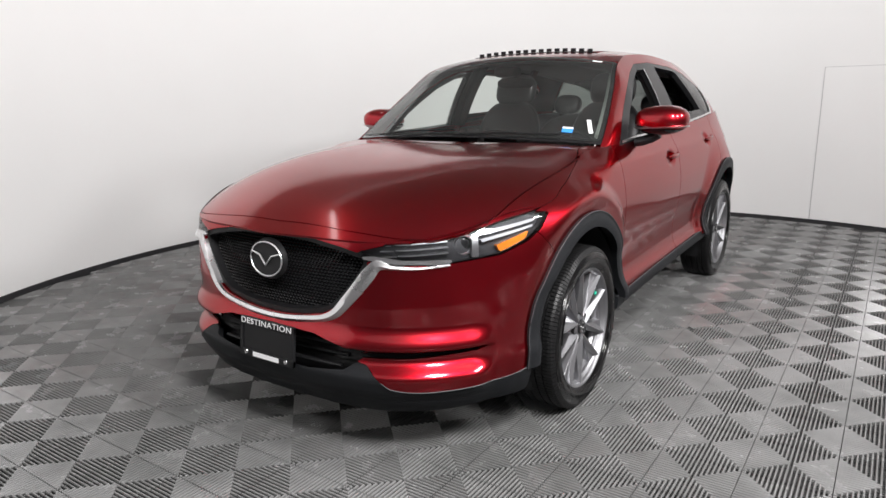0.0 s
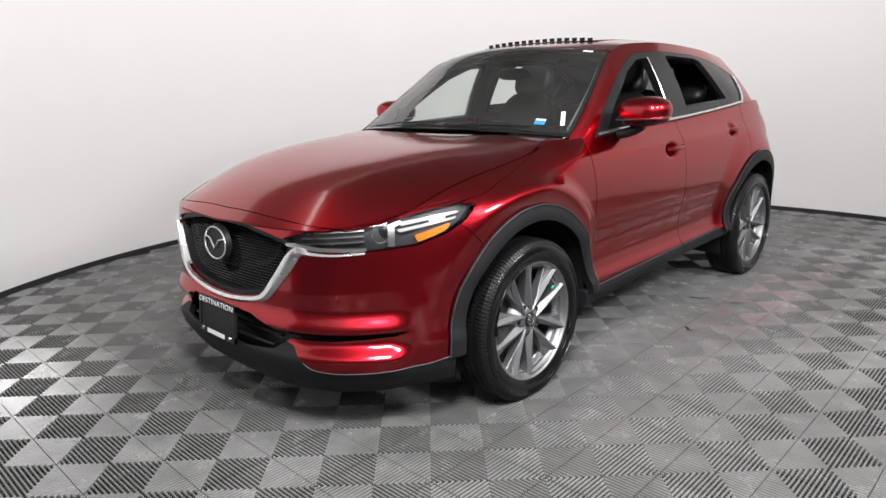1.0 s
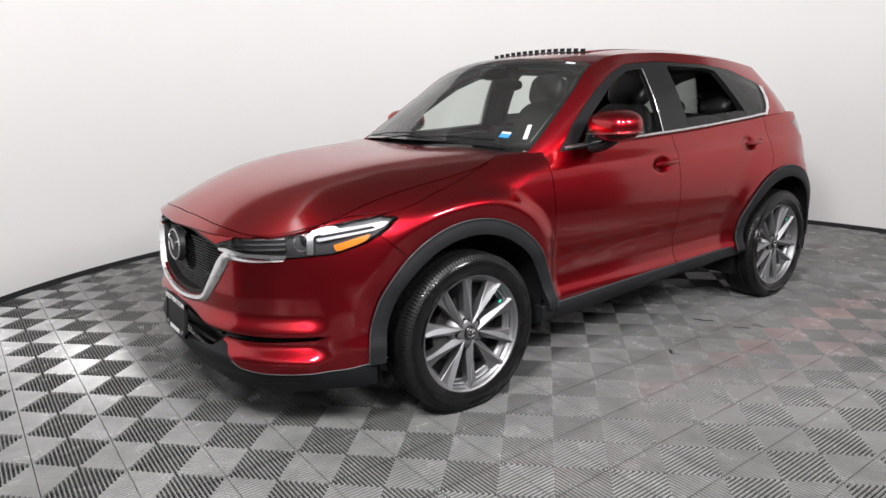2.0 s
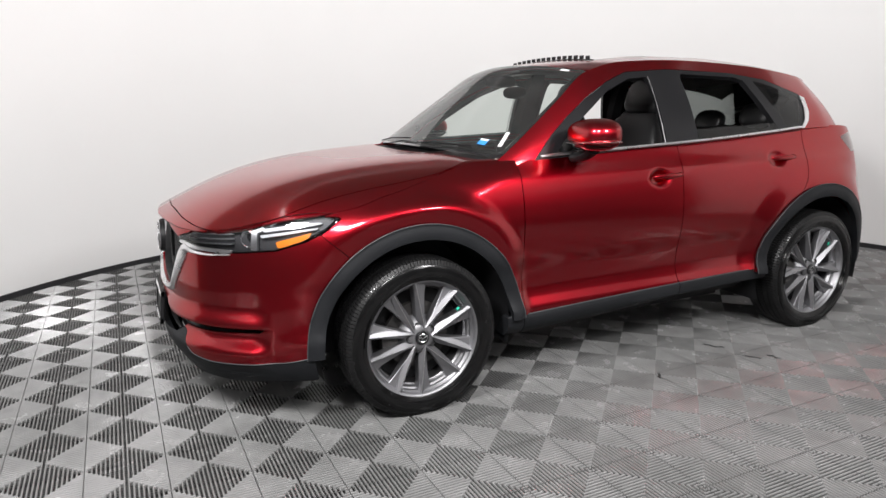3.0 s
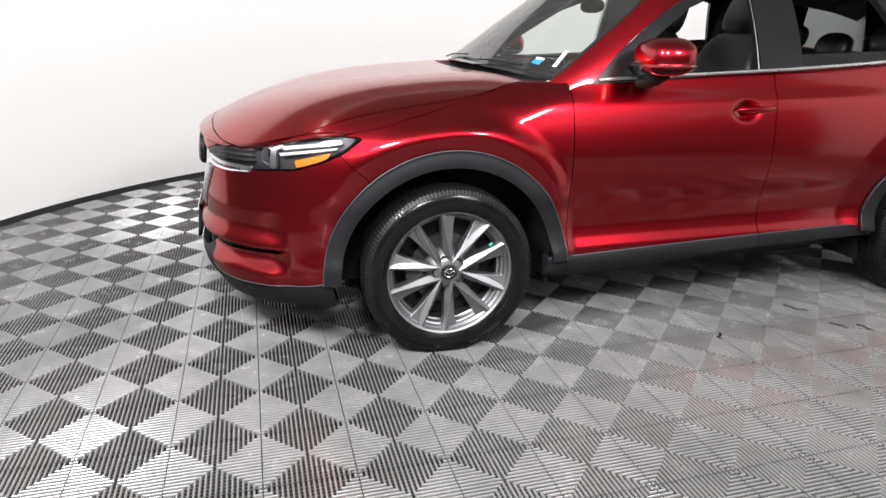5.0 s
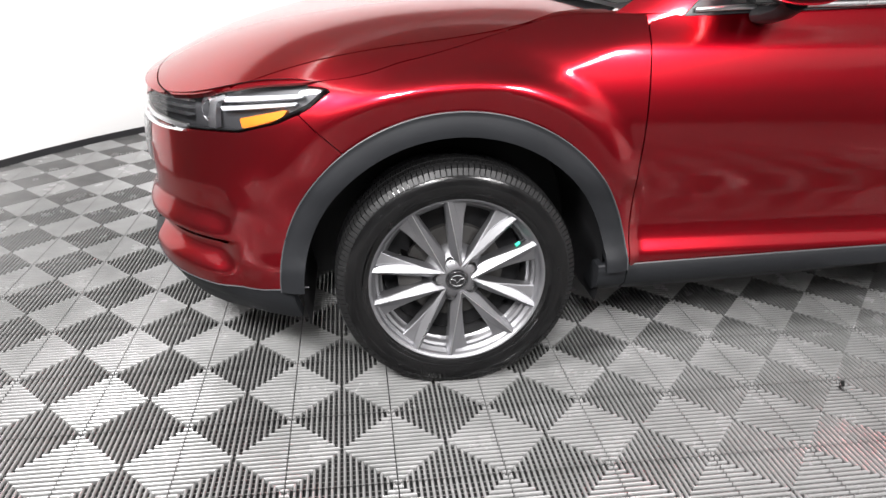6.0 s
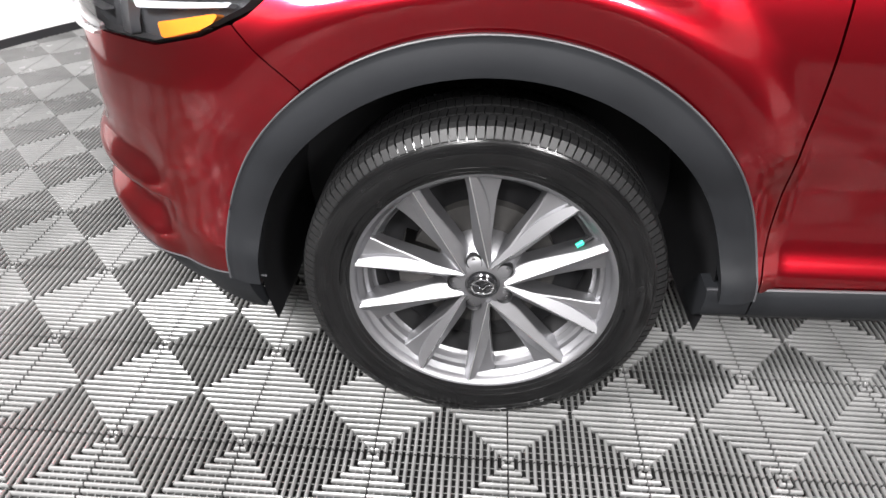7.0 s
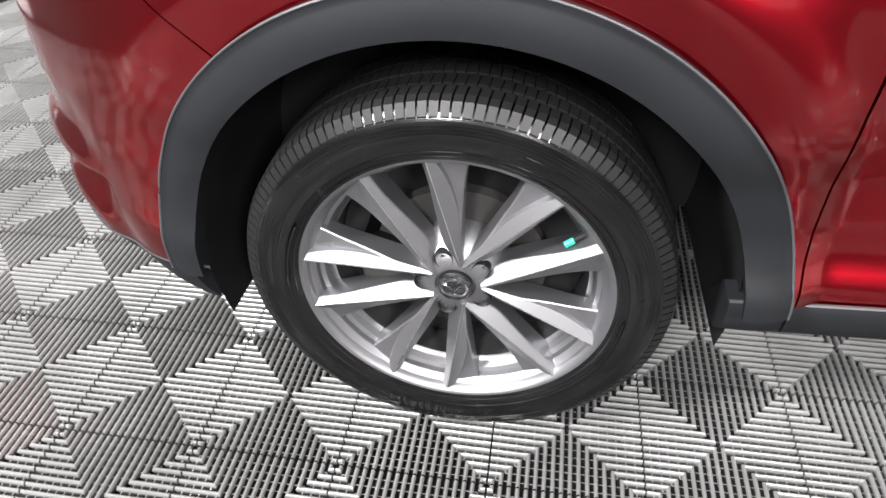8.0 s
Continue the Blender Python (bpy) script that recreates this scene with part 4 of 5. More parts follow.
# ---- wheels ----
def spoke(bm, k):
    """One blade: a sharp ridge from the hub to an outer corner, beside it a bright slope and, towards the rim, a sunk triangle."""
    a0 = radians(90 + 36 * k)
    side = -1 if k % 2 else 1
    rows = []
    for t in np.linspace(0, 1, 15):
        r = 0.044 + 0.219 * t
        far = float(np.interp(t, [0, 0.07, 0.15, 0.25, 0.8, 1], [-0.006, 0.001, 0.016, 0.0205, 0.030, 0.038]))
        near = float(np.interp(t, [0, 0.07, 0.3, 0.75, 1], [0.016, 0.0165, 0.0155, 0.0245, 0.036]))
        ridge = float(np.interp(t, [0, 1], [-0.0125, 0.0275]))
        sunk = float(np.interp(t, [0, 0.36, 1], [0, 0, 1]))
        crease = min(-near + 0.003 + (ridge - 0.011 + near - 0.003) * sunk, ridge - 0.0015)
        top = 0.083 + 0.015 * t
        low_far = 0.002 + 0.85 * (far - ridge)
        low_crease = 0.0005 + 0.55 * (ridge - crease)
        low_near = low_crease + 0.0005 + 0.012 * sunk + 0.12 * (crease + near)
        line = [(-near - 0.001, top - 0.055), (-near, top - low_near - 0.002), (-near + 0.002, top - low_near), (crease - 0.0018 * sunk - 0.0002, top - low_crease - 0.012 * sunk - 0.0002), (crease, top - low_crease), (ridge - 0.0011, top - 0.0003), (ridge + 0.0009, top - 0.0006), (far - 0.0015, top - low_far), (far, top - low_far - 0.003), (far + 0.001, top - 0.058)]
        row = []
        for w, x in line:
            w = side * w
            row.append(bm.verts.new((x, r * math.cos(a0) - w * math.sin(a0), r * math.sin(a0) + w * math.cos(a0))))
        rows.append(row)
    for p, q in zip(rows, rows[1:]):
        for i in range(len(p) - 1):
            f = bm.faces.new((p[i], p[i + 1], q[i + 1], q[i]))
            # the ridge's highlight is painted in: brighter metal on that one narrow facet
            f.material_index = 1 if i == 5 else 0
    for row in (rows[0], rows[-1]):
        bm.faces.new(row)


def settle(bm, turn):
    """Flatten the tyre where it bears on the floor."""
    m = pose(0, 0, 0, turn)
    back = m.inverted()
    for v in bm.verts:
        p = m @ v.co
        if p.z < (-WHEEL_Z + 0.0005) / WHEEL:
            p.z = (-WHEEL_Z + 0.0005) / WHEEL
            v.co = back @ p


def build_wheel(y, s, turn):
    w = new("wheel")
    w.parent = CAR
    w.matrix_local = pose(0.829 * s, y, WHEEL_Z, 0, 0, 0 if s > 0 else 180) @ pose(0, 0, 0, turn) @ Matrix.Diagonal((1, WHEEL, WHEEL, 1))
    tagged(w, "silver ten-spoke alloy wheel with black tyre")
    bm = bmesh.new()
    prof = [(0.070, 0.252), (0.094, 0.264), (0.101, 0.2685), (0.103, 0.273), (0.110, 0.285), (0.1155, 0.301), (0.1165, 0.318), (0.1160, 0.320), (0.1145, 0.330), (0.1105, 0.341), (0.1090, 0.343), (0.103, 0.353), (0.093, 0.3600), (0.06, 0.3615), (-0.06, 0.361), (-0.10, 0.350), (-0.112, 0.30), (-0.10, 0.265), (-0.075, 0.252)]
    lathe(bm, prof, 120)
    settle(bm, turn)
    tyre = part("tyre", bm, RUBBER, w, "black rubber tyre", smooth=True, flat_angle=35)
    bm = bmesh.new()
    n = 138
    # rows of blocks: across the tyre (place, radius), share of the pitch that is rubber, offset
    blocks = (([(0.060, 0.3692), (0.086, 0.3684), (0.098, 0.3632), (0.1095, 0.3452)], 0.80, 0.0), ([(0.026, 0.3705), (0.055, 0.3697)], 0.88, 0.4), ([(-0.016, 0.3710), (0.020, 0.3707)], 0.9, 0.8),
              ([(-0.055, 0.3697), (-0.022, 0.3705)], 0.88, 0.2), ([(-0.1075, 0.3445), (-0.097, 0.3630), (-0.060, 0.3692)], 0.80, 0.6))
    for k in range(n):
        for line, cut, off in blocks:
            a = 2 * math.pi * (k + off) / n
            b = a + 2 * math.pi * cut / n
            rows = []
            for i, (x, r) in enumerate([(line[0][0], line[0][1] - 0.012)] + line + [(line[-1][0], line[-1][1] - 0.012)]):
                d = 0.25 * abs(x)
                rows.append([bm.verts.new((x, r * math.cos(g + d), r * math.sin(g + d))) for g in (a, b)])
            for p, q in zip(rows, rows[1:]):
                bm.faces.new((p[0], p[1], q[1], q[0]))
            for e in (0, 1):
                bm.faces.new([p[e] for p in rows])
    settle(bm, turn)
    tagged(part("tread", bm, TREAD, tyre), kind="stuff")
    # raised marks on the sidewall
    bm = bmesh.new()
    for a0, steps, r, wide in ((62, 5, 0.306, 0.012), (70, 5, 0.306, 0.012), (52, 6, 0.306, 0.012), (242, 5, 0.306, 0.012), (250, 5, 0.306, 0.012), (232, 5, 0.306, 0.012), (150, 26, 0.286, 0.003), (330, 24, 0.286, 0.003)):
        lathe(bm, [(0.1105, r - wide / 2), (0.1164, r - wide / 2), (0.1172, r + wide / 2), (0.1105, r + wide / 2)], steps, a0=a0, a1=a0 + steps)
    for r, x in ((0.3225, 0.1158), (0.3275, 0.1150), (0.3325, 0.1136), (0.3375, 0.1118), (0.2785, 0.1066), (0.2905, 0.1126)):
        lathe(bm, [(x - 0.002, r - 0.0012), (x + 0.0008, r), (x - 0.002, r + 0.0012)], 90)
    tagged(part("sidewall_mark", bm, RUBBER, tyre, "raised marks on the sidewall"), kind="stuff")
    bm = bmesh.new()
    lathe(bm, [(0.072, 0.250), (0.092, 0.264), (0.1005, 0.2690), (0.1025, 0.2725), (0.1015, 0.2685), (0.0985, 0.2640), (0.090, 0.2595), (0.074, 0.2565), (0.070, 0.2505), (0.060, 0.2485), (0.056, 0.2410), (0.045, 0.2365)], 120)
    rim = part("rim", bm, ALLOY, w, "silver alloy rim", smooth=True, flat_angle=30)
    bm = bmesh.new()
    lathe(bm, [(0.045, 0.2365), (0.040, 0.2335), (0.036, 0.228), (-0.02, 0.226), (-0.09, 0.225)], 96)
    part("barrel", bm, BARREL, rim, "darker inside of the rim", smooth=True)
    for k in range(10):
        bm = bmesh.new()
        spoke(bm, k)
        ob = part("spoke", bm, (ALLOY, SATIN), w, smooth=True, flat_angle=9)
    bm = bmesh.new()
    lathe(bm, [(-0.01, 0.100), (0.030, 0.096), (0.050, 0.080), (0.066, 0.070), (0.075, 0.052), (0.077, 0.036), (0.073, 0.033), (0.073, 0.0)], 60)
    part("hub", bm, ALLOY, w, smooth=True)
    bm = bmesh.new()
    lathe(bm, [(0.065, 0.0325), (0.083, 0.031), (0.085, 0.0285), (0.083, 0.0)], 40)
    cap = part("centre_cap", bm, GLOSS, w, "black cap with a plain silver emblem", smooth=True)
    bm = bmesh.new()
    tube(bm, [(0.0855, 0.0225 * math.cos(a), 0.018 * math.sin(a)) for a in np.arange(0, 6.28, 0.2)], 0.0018, 6, True)
    tube(bm, [(0.086, -0.020, 0.007), (0.086, -0.009, 0.004), (0.086, 0, -0.006), (0.086, 0.009, 0.004), (0.086, 0.020, 0.007)], 0.0019, 6)
    part("cap_emblem", bm, CHROME, cap, smooth=True)
    for k in range(5):
        a = radians(108 + 72 * k)
        m = pose(0, 0.0565 * math.cos(a), 0.0565 * math.sin(a))
        bm = bmesh.new()
        lathe(bm, [(0.046, 0.0), (0.046, 0.0125), (0.0745, 0.0150), (0.0760, 0.0165), (0.058, 0.0175)], 20, m=m)
        cup = part("lug_recess", bm, BLACK, w, smooth=True)
        bm = bmesh.new()
        lathe(bm, [(0.046, 0.0100), (0.066, 0.0096), (0.0705, 0.0072), (0.0715, 0.0)], 6, m=m)
        part("lug_nut", bm, CHROME, cup)
    bm = bmesh.new()
    lathe(bm, [(0.012, 0.0), (0.012, 0.155), (-0.012, 0.155), (-0.012, 0.0)], 60)
    lathe(bm, [(0.03, 0.0), (0.03, 0.075), (0.012, 0.08)], 40)
    part("brake_disc", bm, STEEL, w, "bare steel brake disc", smooth=True)
    bm = bmesh.new()
    lathe(bm, [(-0.05, 0.10), (0.040, 0.105), (0.045, 0.15), (0.035, 0.178), (-0.05, 0.18)], 14, a0=158 - turn, a1=212 - turn)
    bmesh.ops.holes_fill(bm, edges=[e for e in bm.edges if e.is_boundary])
    part("brake_caliper", bm, STEEL, w, "grey cast brake caliper", smooth=True)
    bm = bmesh.new()
    lathe(bm, [(-0.10, 0.05), (-0.03, 0.05), (-0.02, 0.222), (-0.10, 0.222)], 40)
    part("backing_plate", bm, BLACK, w, smooth=True)
    a = radians(28)
    bm = bmesh.new()
    v = Vector((0.066, 0.222 * math.cos(a), 0.222 * math.sin(a)))
    d = Vector((0.25, -math.cos(a) * 1.0, -math.sin(a) * 1.0)).normalized()
    tube(bm, [v - d * 0.02, v], 0.003, 8)
    valve = part("valve_stem", bm, BLACK, w)
    bm = bmesh.new()
    tube(bm, [v, v + d * 0.004, v + d * 0.013, v + d * 0.016], 0.0058, 10)
    part("valve_cap", bm, GREEN, valve, "green valve cap")


for y, turn in ((AXLE_F, 2.0), (AXLE_R, 15.0)):
    for s in (1, -1):
        build_wheel(y, s, turn)


# ---- door mirrors, handles, trim strips ----
def blob(bm, centre, size, power=2.6, m=Matrix(), taper=None, cuts=28):
    """A rounded box-like closed form; taper(x, y, z) bends the unit form."""
    rows = []
    for i in range(cuts // 2 + 1):
        v = -math.pi / 2 + math.pi * i / (cuts // 2)
        row = []
        for k in range(cuts):
            u = 2 * math.pi * k / cuts

            def pw(c):
                return math.copysign(abs(c) ** (2 / power), c)
            p = Vector((pw(math.cos(v)) * pw(math.cos(u)), pw(math.cos(v)) * pw(math.sin(u)), pw(math.sin(v))))
            if taper:
                p = Vector(taper(*p))
            row.append(bm.verts.new(m @ (Vector(centre) + Vector([a * b for a, b in zip(p, size)]))))
        rows.append(row)
    for p, q in zip(rows, rows[1:]):
        for k in range(cuts):
            bm.faces.new((p[k], p[(k + 1) % cuts], q[(k + 1) % cuts], q[k]))
    bmesh.ops.remove_doubles(bm, verts=bm.verts[:], dist=1e-5)


for s in (1, -1):
    mirror = new("door_mirror")
    mirror.parent = CAR
    mirror.matrix_local = pose(0.965 if s > 0 else -0.940, -0.440, 1.250 if s > 0 else 1.236, 0, 0, -8 * s)
    tagged(mirror, "red door mirror with black lower shell")

    def bend(x, y, z):
        x *= s
        k = 1 - 0.16 * (x + 1) / 2
        return s * x, y * k - 0.10 * x * x, z * (1 - 0.22 * max(0, x) ** 2 - 0.06 * (1 - x) / 2) + 0.05 * x

    bm = bmesh.new()
    blob(bm, (0, 0, 0.012), (0.136, 0.124, 0.080), 2.7, taper=bend)
    bmesh.ops.bisect_plane(bm, geom=bm.verts[:] + bm.edges[:] + bm.faces[:], plane_co=(0, 0, -0.022), plane_no=(-0.10 * s, 0, -1), clear_outer=True)
    part("mirror_cap", bm, PAINT, mirror, smooth=True, flat_angle=80)
    bm = bmesh.new()
    blob(bm, (0, 0, 0.010), (0.134, 0.122, 0.079), 2.7, taper=bend)
    bmesh.ops.bisect_plane(bm, geom=bm.verts[:] + bm.edges[:] + bm.faces[:], plane_co=(0, 0, -0.026), plane_no=(-0.10 * s, 0, -1), clear_inner=True)
    part("mirror_base", bm, GLOSS, mirror, "black mirror shell", smooth=True, flat_angle=80)
    bm = bmesh.new()
    blob(bm, (0, 0, -0.024), (0.139, 0.125, 0.006), 3.0, taper=lambda x, y, z: (x, y * (1 - 0.16 * (x * s + 1) / 2) - 0.10 * x * x, z + 0.9 * x * s))
    part("turn_signal", bm, SATIN, mirror, "thin clear turn signal strip", smooth=True)
    bm = bmesh.new()
    blob(bm, (0.0, 0.078, 0.010), (0.096, 0.010, 0.052), 3.0)
    part("mirror_glass", bm, CHROME, mirror, "mirror glass", smooth=True)
    bm = bmesh.new()
    tube(bm, [(-0.02 * s, 0.0, -0.06), (-0.06 * s, -0.01, -0.085), (-0.10 * s, -0.03, -0.10), (-0.135 * s, -0.04, -0.105)], (0.040, 0.026), 12)
    part("mirror_foot", bm, BLACK, mirror, "black mirror foot", smooth=True)

    for name, y0, z0 in (("front_handle", 0.115, 1.022), ("rear_handle", 1.035, 1.078)):
        x = float(plan_x(y0) - tuck(y0, z0))
        hd = new("door_handle")
        hd.parent = CAR
        hd.matrix_local = pose(s * x, y0, z0)
        bm = bmesh.new()
        blob(bm, (s * 0.030, 0.0, 0.003), (0.010, 0.108, 0.0135), 2.4, taper=lambda a, b, c: (a - s * 0.9 * b * b, b, c + 0.15 * b))
        part("grip", bm, PAINT, hd, smooth=True)
        bm = bmesh.new()
        blob(bm, (s * 0.010, 0.098, 0.006), (0.020, 0.012, 0.012), 2.6)
        part("handle_mount", bm, PAINT, hd, smooth=True)
    # bright belt strip and the upswept tip
    bm = bmesh.new()
    tube(bm, [(s * (float(BELT_X(y)) + 0.006), y, float(BELT_Z(y)) + 0.010) for y in np.linspace(-0.665, 1.24, 60)], (0.004, 0.0075), 8)
    part("belt_strip", bm, SATIN, CAR, "thin chrome strip below the windows", smooth=True)
    tip = outline([(1.235, 1.250), (1.262, 1.247), (1.33, 1.29), (1.375, 1.345), (1.405, 1.43), (1.365, 1.442), (1.34, 1.36), (1.30, 1.30)])
    shell("window_tip", [trimmed(lambda y, h: green_skin(y, h) + np.array((0.009, 0, 0)), span(1.2, 1.43, 0.008), span(-0.05, 1, 0.015), on_cabin(tip), 0.006, side=s)], SATIN, CAR, "chrome corner of the window line")
    # weather strip edge of the front door opening
    bm = bmesh.new()
    h = [float(np.clip((z - BELT_Z(0.15)) / (RAIL_Z(0.15) - BELT_Z(0.15)), 0, 1)) for z in (1.19, 1.3, 1.4, 1.5, 1.55)]
    tube(bm, [tuple(green_skin(np.array([0.148]), np.array([k]))[0] * (s, 1, 1)) for k in h], 0.0028, 6)
    part("window_channel", bm, CHROME, CAR, "bright edge of the window channel")
    # tail lamp
    shell("tail_lamp", [trimmed(side_skin, span(uy(1.55), END), Z_ALL, lambda u, z: TAIL_OUT(u, z) + 0.002, 0.02, side=s)], REDLENS, CAR, "dark red tail lamp")
    # wiper
    bm = bmesh.new()
    tube(bm, [tuple(screen_skin(np.array([w]), np.array([t]))[0] + np.array((0, -0.012, 0.012))) for w, t in ((-0.72 + 0.75 * (s > 0), 0.0), (-0.40 + 0.75 * (s > 0), 0.035), (0.0 + 0.75 * (s > 0), 0.05))], 0.004, 6)
    part("wiper", bm, BLACK, CAR, "black wiper at rest")

shell("cowl", [trimmed(lambda x, y: np.stack([x, y, hood_z(x, y) - 0.010 - 0.06 * (y - COWL(np.abs(x)))], -1), span(-0.8, 0.8, 0.02), span(-1.12, -0.7, 0.02), lambda x, y: every(COWL(np.abs(x)) - y + 0.0, y - COWL(np.abs(x)) - 0.22, np.abs(x) - 0.75), 0.03)], BLACK, CAR, "black plastic cowl below the windscreen")

# roof opening: raised wind deflector with a toothed edge, tilted glass
deflector = new("wind_deflector")
deflector.parent = CAR
tagged(deflector, "black mesh wind deflector raised at the open sunroof")
for k in range(-7, 8):
    bm = bmesh.new()
    x = 0.055 * k
    z = float(roof_skin(np.array([x / 0.575]), np.array([-0.05]))[0, 2])
    box(bm, x - 0.0165, x + 0.0165, -0.060, -0.050, z + 0.004, z + 0.023, bevel=0.003)
    part("tooth", bm, BLACK, deflector)
bm = bmesh.new()
tube(bm, [tuple(roof_skin(np.array([x / 0.575]), np.array([-0.055]))[0] + np.array((0, 0, 0.0))) for x in np.linspace(-0.41, 0.41, 17)], (0.010, 0.004), 6)
part("rail", bm, BLACK, deflector)
ob = shell("sunroof_glass", [trimmed(lambda w, y: roof_skin(w, y) + np.array((0, 0, 0.0008)), span(-0.60, 0.60, 0.04), span(0.42, 1.0, 0.04), f_all, 0.004)], GLOSS, CAR, "dark sunroof glass slid back")
rear = trimmed(lambda w, t: np.stack([w * (0.71 - 0.19 * t), 1.74 - 0.14 * t + 0.26 * (1 - w * w) * (1 - 0.45 * t), 1.20 + 0.345 * t + 0.05 * t * (1 - w * w)], -1), span(-1, 1, 0.05), span(0, 1, 0.05), f_all, 0.03, flip=True)
shell("rear_window", [rear], TINT, CAR, "tinted rear window")

# ---- inside the car ----
def cushion(name, centre, size, m, parent, power=3.4, material=LEATHER, label="", taper=None):
    bm = bmesh.new()
    blob(bm, centre, size, power, m, taper, cuts=24)
    return part(name, bm, material, parent, label, smooth=True, flat_angle=80)


for x in (0.37, -0.37):
    seat = new("front_seat")
    seat.parent = CAR
    seat.matrix_local = pose(x, -0.02, 0.62)
    tagged(seat, "black leather front seat with headrest")
    cushion("seat_cushion", (0, -0.08, 0.0), (0.25, 0.27, 0.09), pose(0, 0, 0, 6), seat)
    back = pose(0, 0.20, 0.08, -17)
    cushion("backrest", (0, 0.02, 0.33), (0.25, 0.08, 0.36), back, seat, taper=lambda a, b, c: (a * (1 - 0.16 * max(0, c) ** 2), b - 0.35 * a * a, c))
    cushion("headrest", (0, 0.01, 0.77), (0.155, 0.06, 0.115), back, seat, 3.2)
    for d in (-0.05, 0.05):
        bm = bmesh.new()
        tube(bm, [back @ Vector((d, 0, 0.6)), back @ Vector((d, 0, 0.70))], 0.007, 8)
        part("headrest_post", bm, CHROME, seat)
bench = new("rear_bench")
bench.parent = CAR
bench.matrix_local = pose(0, 0.92, 0.60)
tagged(bench, "black leather rear bench")
cushion("seat_cushion", (0, -0.06, 0), (0.62, 0.26, 0.10), Matrix(), bench)
back = pose(0, 0.24, 0.08, -20)
cushion("backrest", (0, 0, 0.28), (0.62, 0.075, 0.32), back, bench)
for x in (0.38, -0.38, 0.0):
    cushion("headrest", (x, -0.01, 0.67 if x else 0.62), (0.125, 0.055, 0.085), back, bench, 2.6)

cushion("dashboard", (0, -0.62, 0.985), (0.70, 0.26, 0.13), Matrix(), CAR, 4.0, BLACK, "black soft dashboard")
cushion("instrument_hood", (0.37, -0.52, 1.10), (0.19, 0.10, 0.05), Matrix(), CAR, 2.6, BLACK)
bm = bmesh.new()
box(bm, -0.11, 0.11, -0.50, -0.48, 1.08, 1.20, pose(0, 0, 0), 0.006)
part("display_screen", bm, GLOSS, CAR, "black tablet display on the dashboard")
wheel_m = pose(0.37, -0.34, 1.02, 0, 0, 0) @ pose(0, 0, 0, 66, 0, 0)
steer = new("steering_wheel")
steer.parent = CAR
tagged(steer, "black leather steering wheel")
bm = bmesh.new()
tube(bm, [wheel_m @ Vector((0.18 * math.cos(a), 0.18 * math.sin(a), 0)) for a in np.arange(0, 6.28, 0.15)], 0.015, 8, True)
part("wheel_ring", bm, LEATHER, steer, smooth=True)
bm = bmesh.new()
blob(bm, (0, 0, -0.01), (0.07, 0.06, 0.03), 2.6, wheel_m, cuts=16)
for a in (0, 180, 270):
    tube(bm, [wheel_m @ Vector((0.05 * math.cos(radians(a)), 0.05 * math.sin(radians(a)), -0.01)), wheel_m @ Vector((0.175 * math.cos(radians(a)), 0.175 * math.sin(radians(a)), 0))], (0.016, 0.007), 8)
part("wheel_hub", bm, BLACK, steer, smooth=True)
for s in (1, -1):
    bm = bmesh.new()
    box(bm, s * 0.72, s * 0.79, -0.72, 0.20, 0.42, 1.145, bevel=0.02)
    box(bm, s * 0.72, s * 0.79, 0.27, 1.12, 0.46, 1.17, bevel=0.02)
    part("door_trim", bm, LEATHER, CAR, "black inner door trim")
    # inner pillar covers
    for y, wide in ((0.25, 0.07), (1.12, 0.06)):
        bm = bmesh.new()
        rows = []
        for h in np.linspace(0, 1, 6):
            p = green_skin(np.array([y]), np.array([h]))[0] - (0.035, 0, 0)
            lean = -0.10 * h if y > 1 else 0
            rows.append([bm.verts.new((s * (p[0] + dx), p[1] + dy + lean, p[2])) for dx, dy in ((0, -wide), (-0.045, -wide * 0.7), (-0.045, wide * 0.7), (0, wide))])
        for p, q in zip(rows, rows[1:]):
            for i in range(4):
                bm.faces.new((p[i], p[(i + 1) % 4], q[(i + 1) % 4], q[i]))
        part("pillar_trim", bm, LEATHER, CAR, smooth=True)
    bm = bmesh.new()
    tube(bm, [tuple((green_skin(np.array([y]), np.array([0.93]))[0] - (0.028, 0, 0.01)) * (s, 1, 1)) for y in np.linspace(-0.80, 1.7, 40)], (0.03, 0.016), 8)
    part("roof_rail_trim", bm, CLOTH, CAR, "grey lining along the roof edge", smooth=True)
shell("headlining", [trimmed(lambda w, y: roof_skin(w, y) - np.array((0, 0, 0.045)), span(-0.97, 0.97, 0.08), span(-0.30, 1.9, 0.06), lambda w, y: -SUNROOF(w, y) + 0.01, 0.01)], CLOTH, CAR, "pale grey headlining")
bm = bmesh.new()
blob(bm, (0.0, -0.30, 1.475), (0.125, 0.022, 0.036), 2.6)
mirror = part("interior_mirror", bm, BLACK, CAR, "black interior mirror", smooth=True)
bm = bmesh.new()
blob(bm, (0.0, -0.40, 1.54), (0.07, 0.09, 0.035), 3.0)
part("sensor_box", bm, BLACK, CAR, smooth=True)
bm = bmesh.new()
box(bm, -0.62, 0.62, 1.25, 2.0, 0.80, 1.02, bevel=0.03)
part("boot_cover", bm, BLACK, CAR, "black luggage cover")
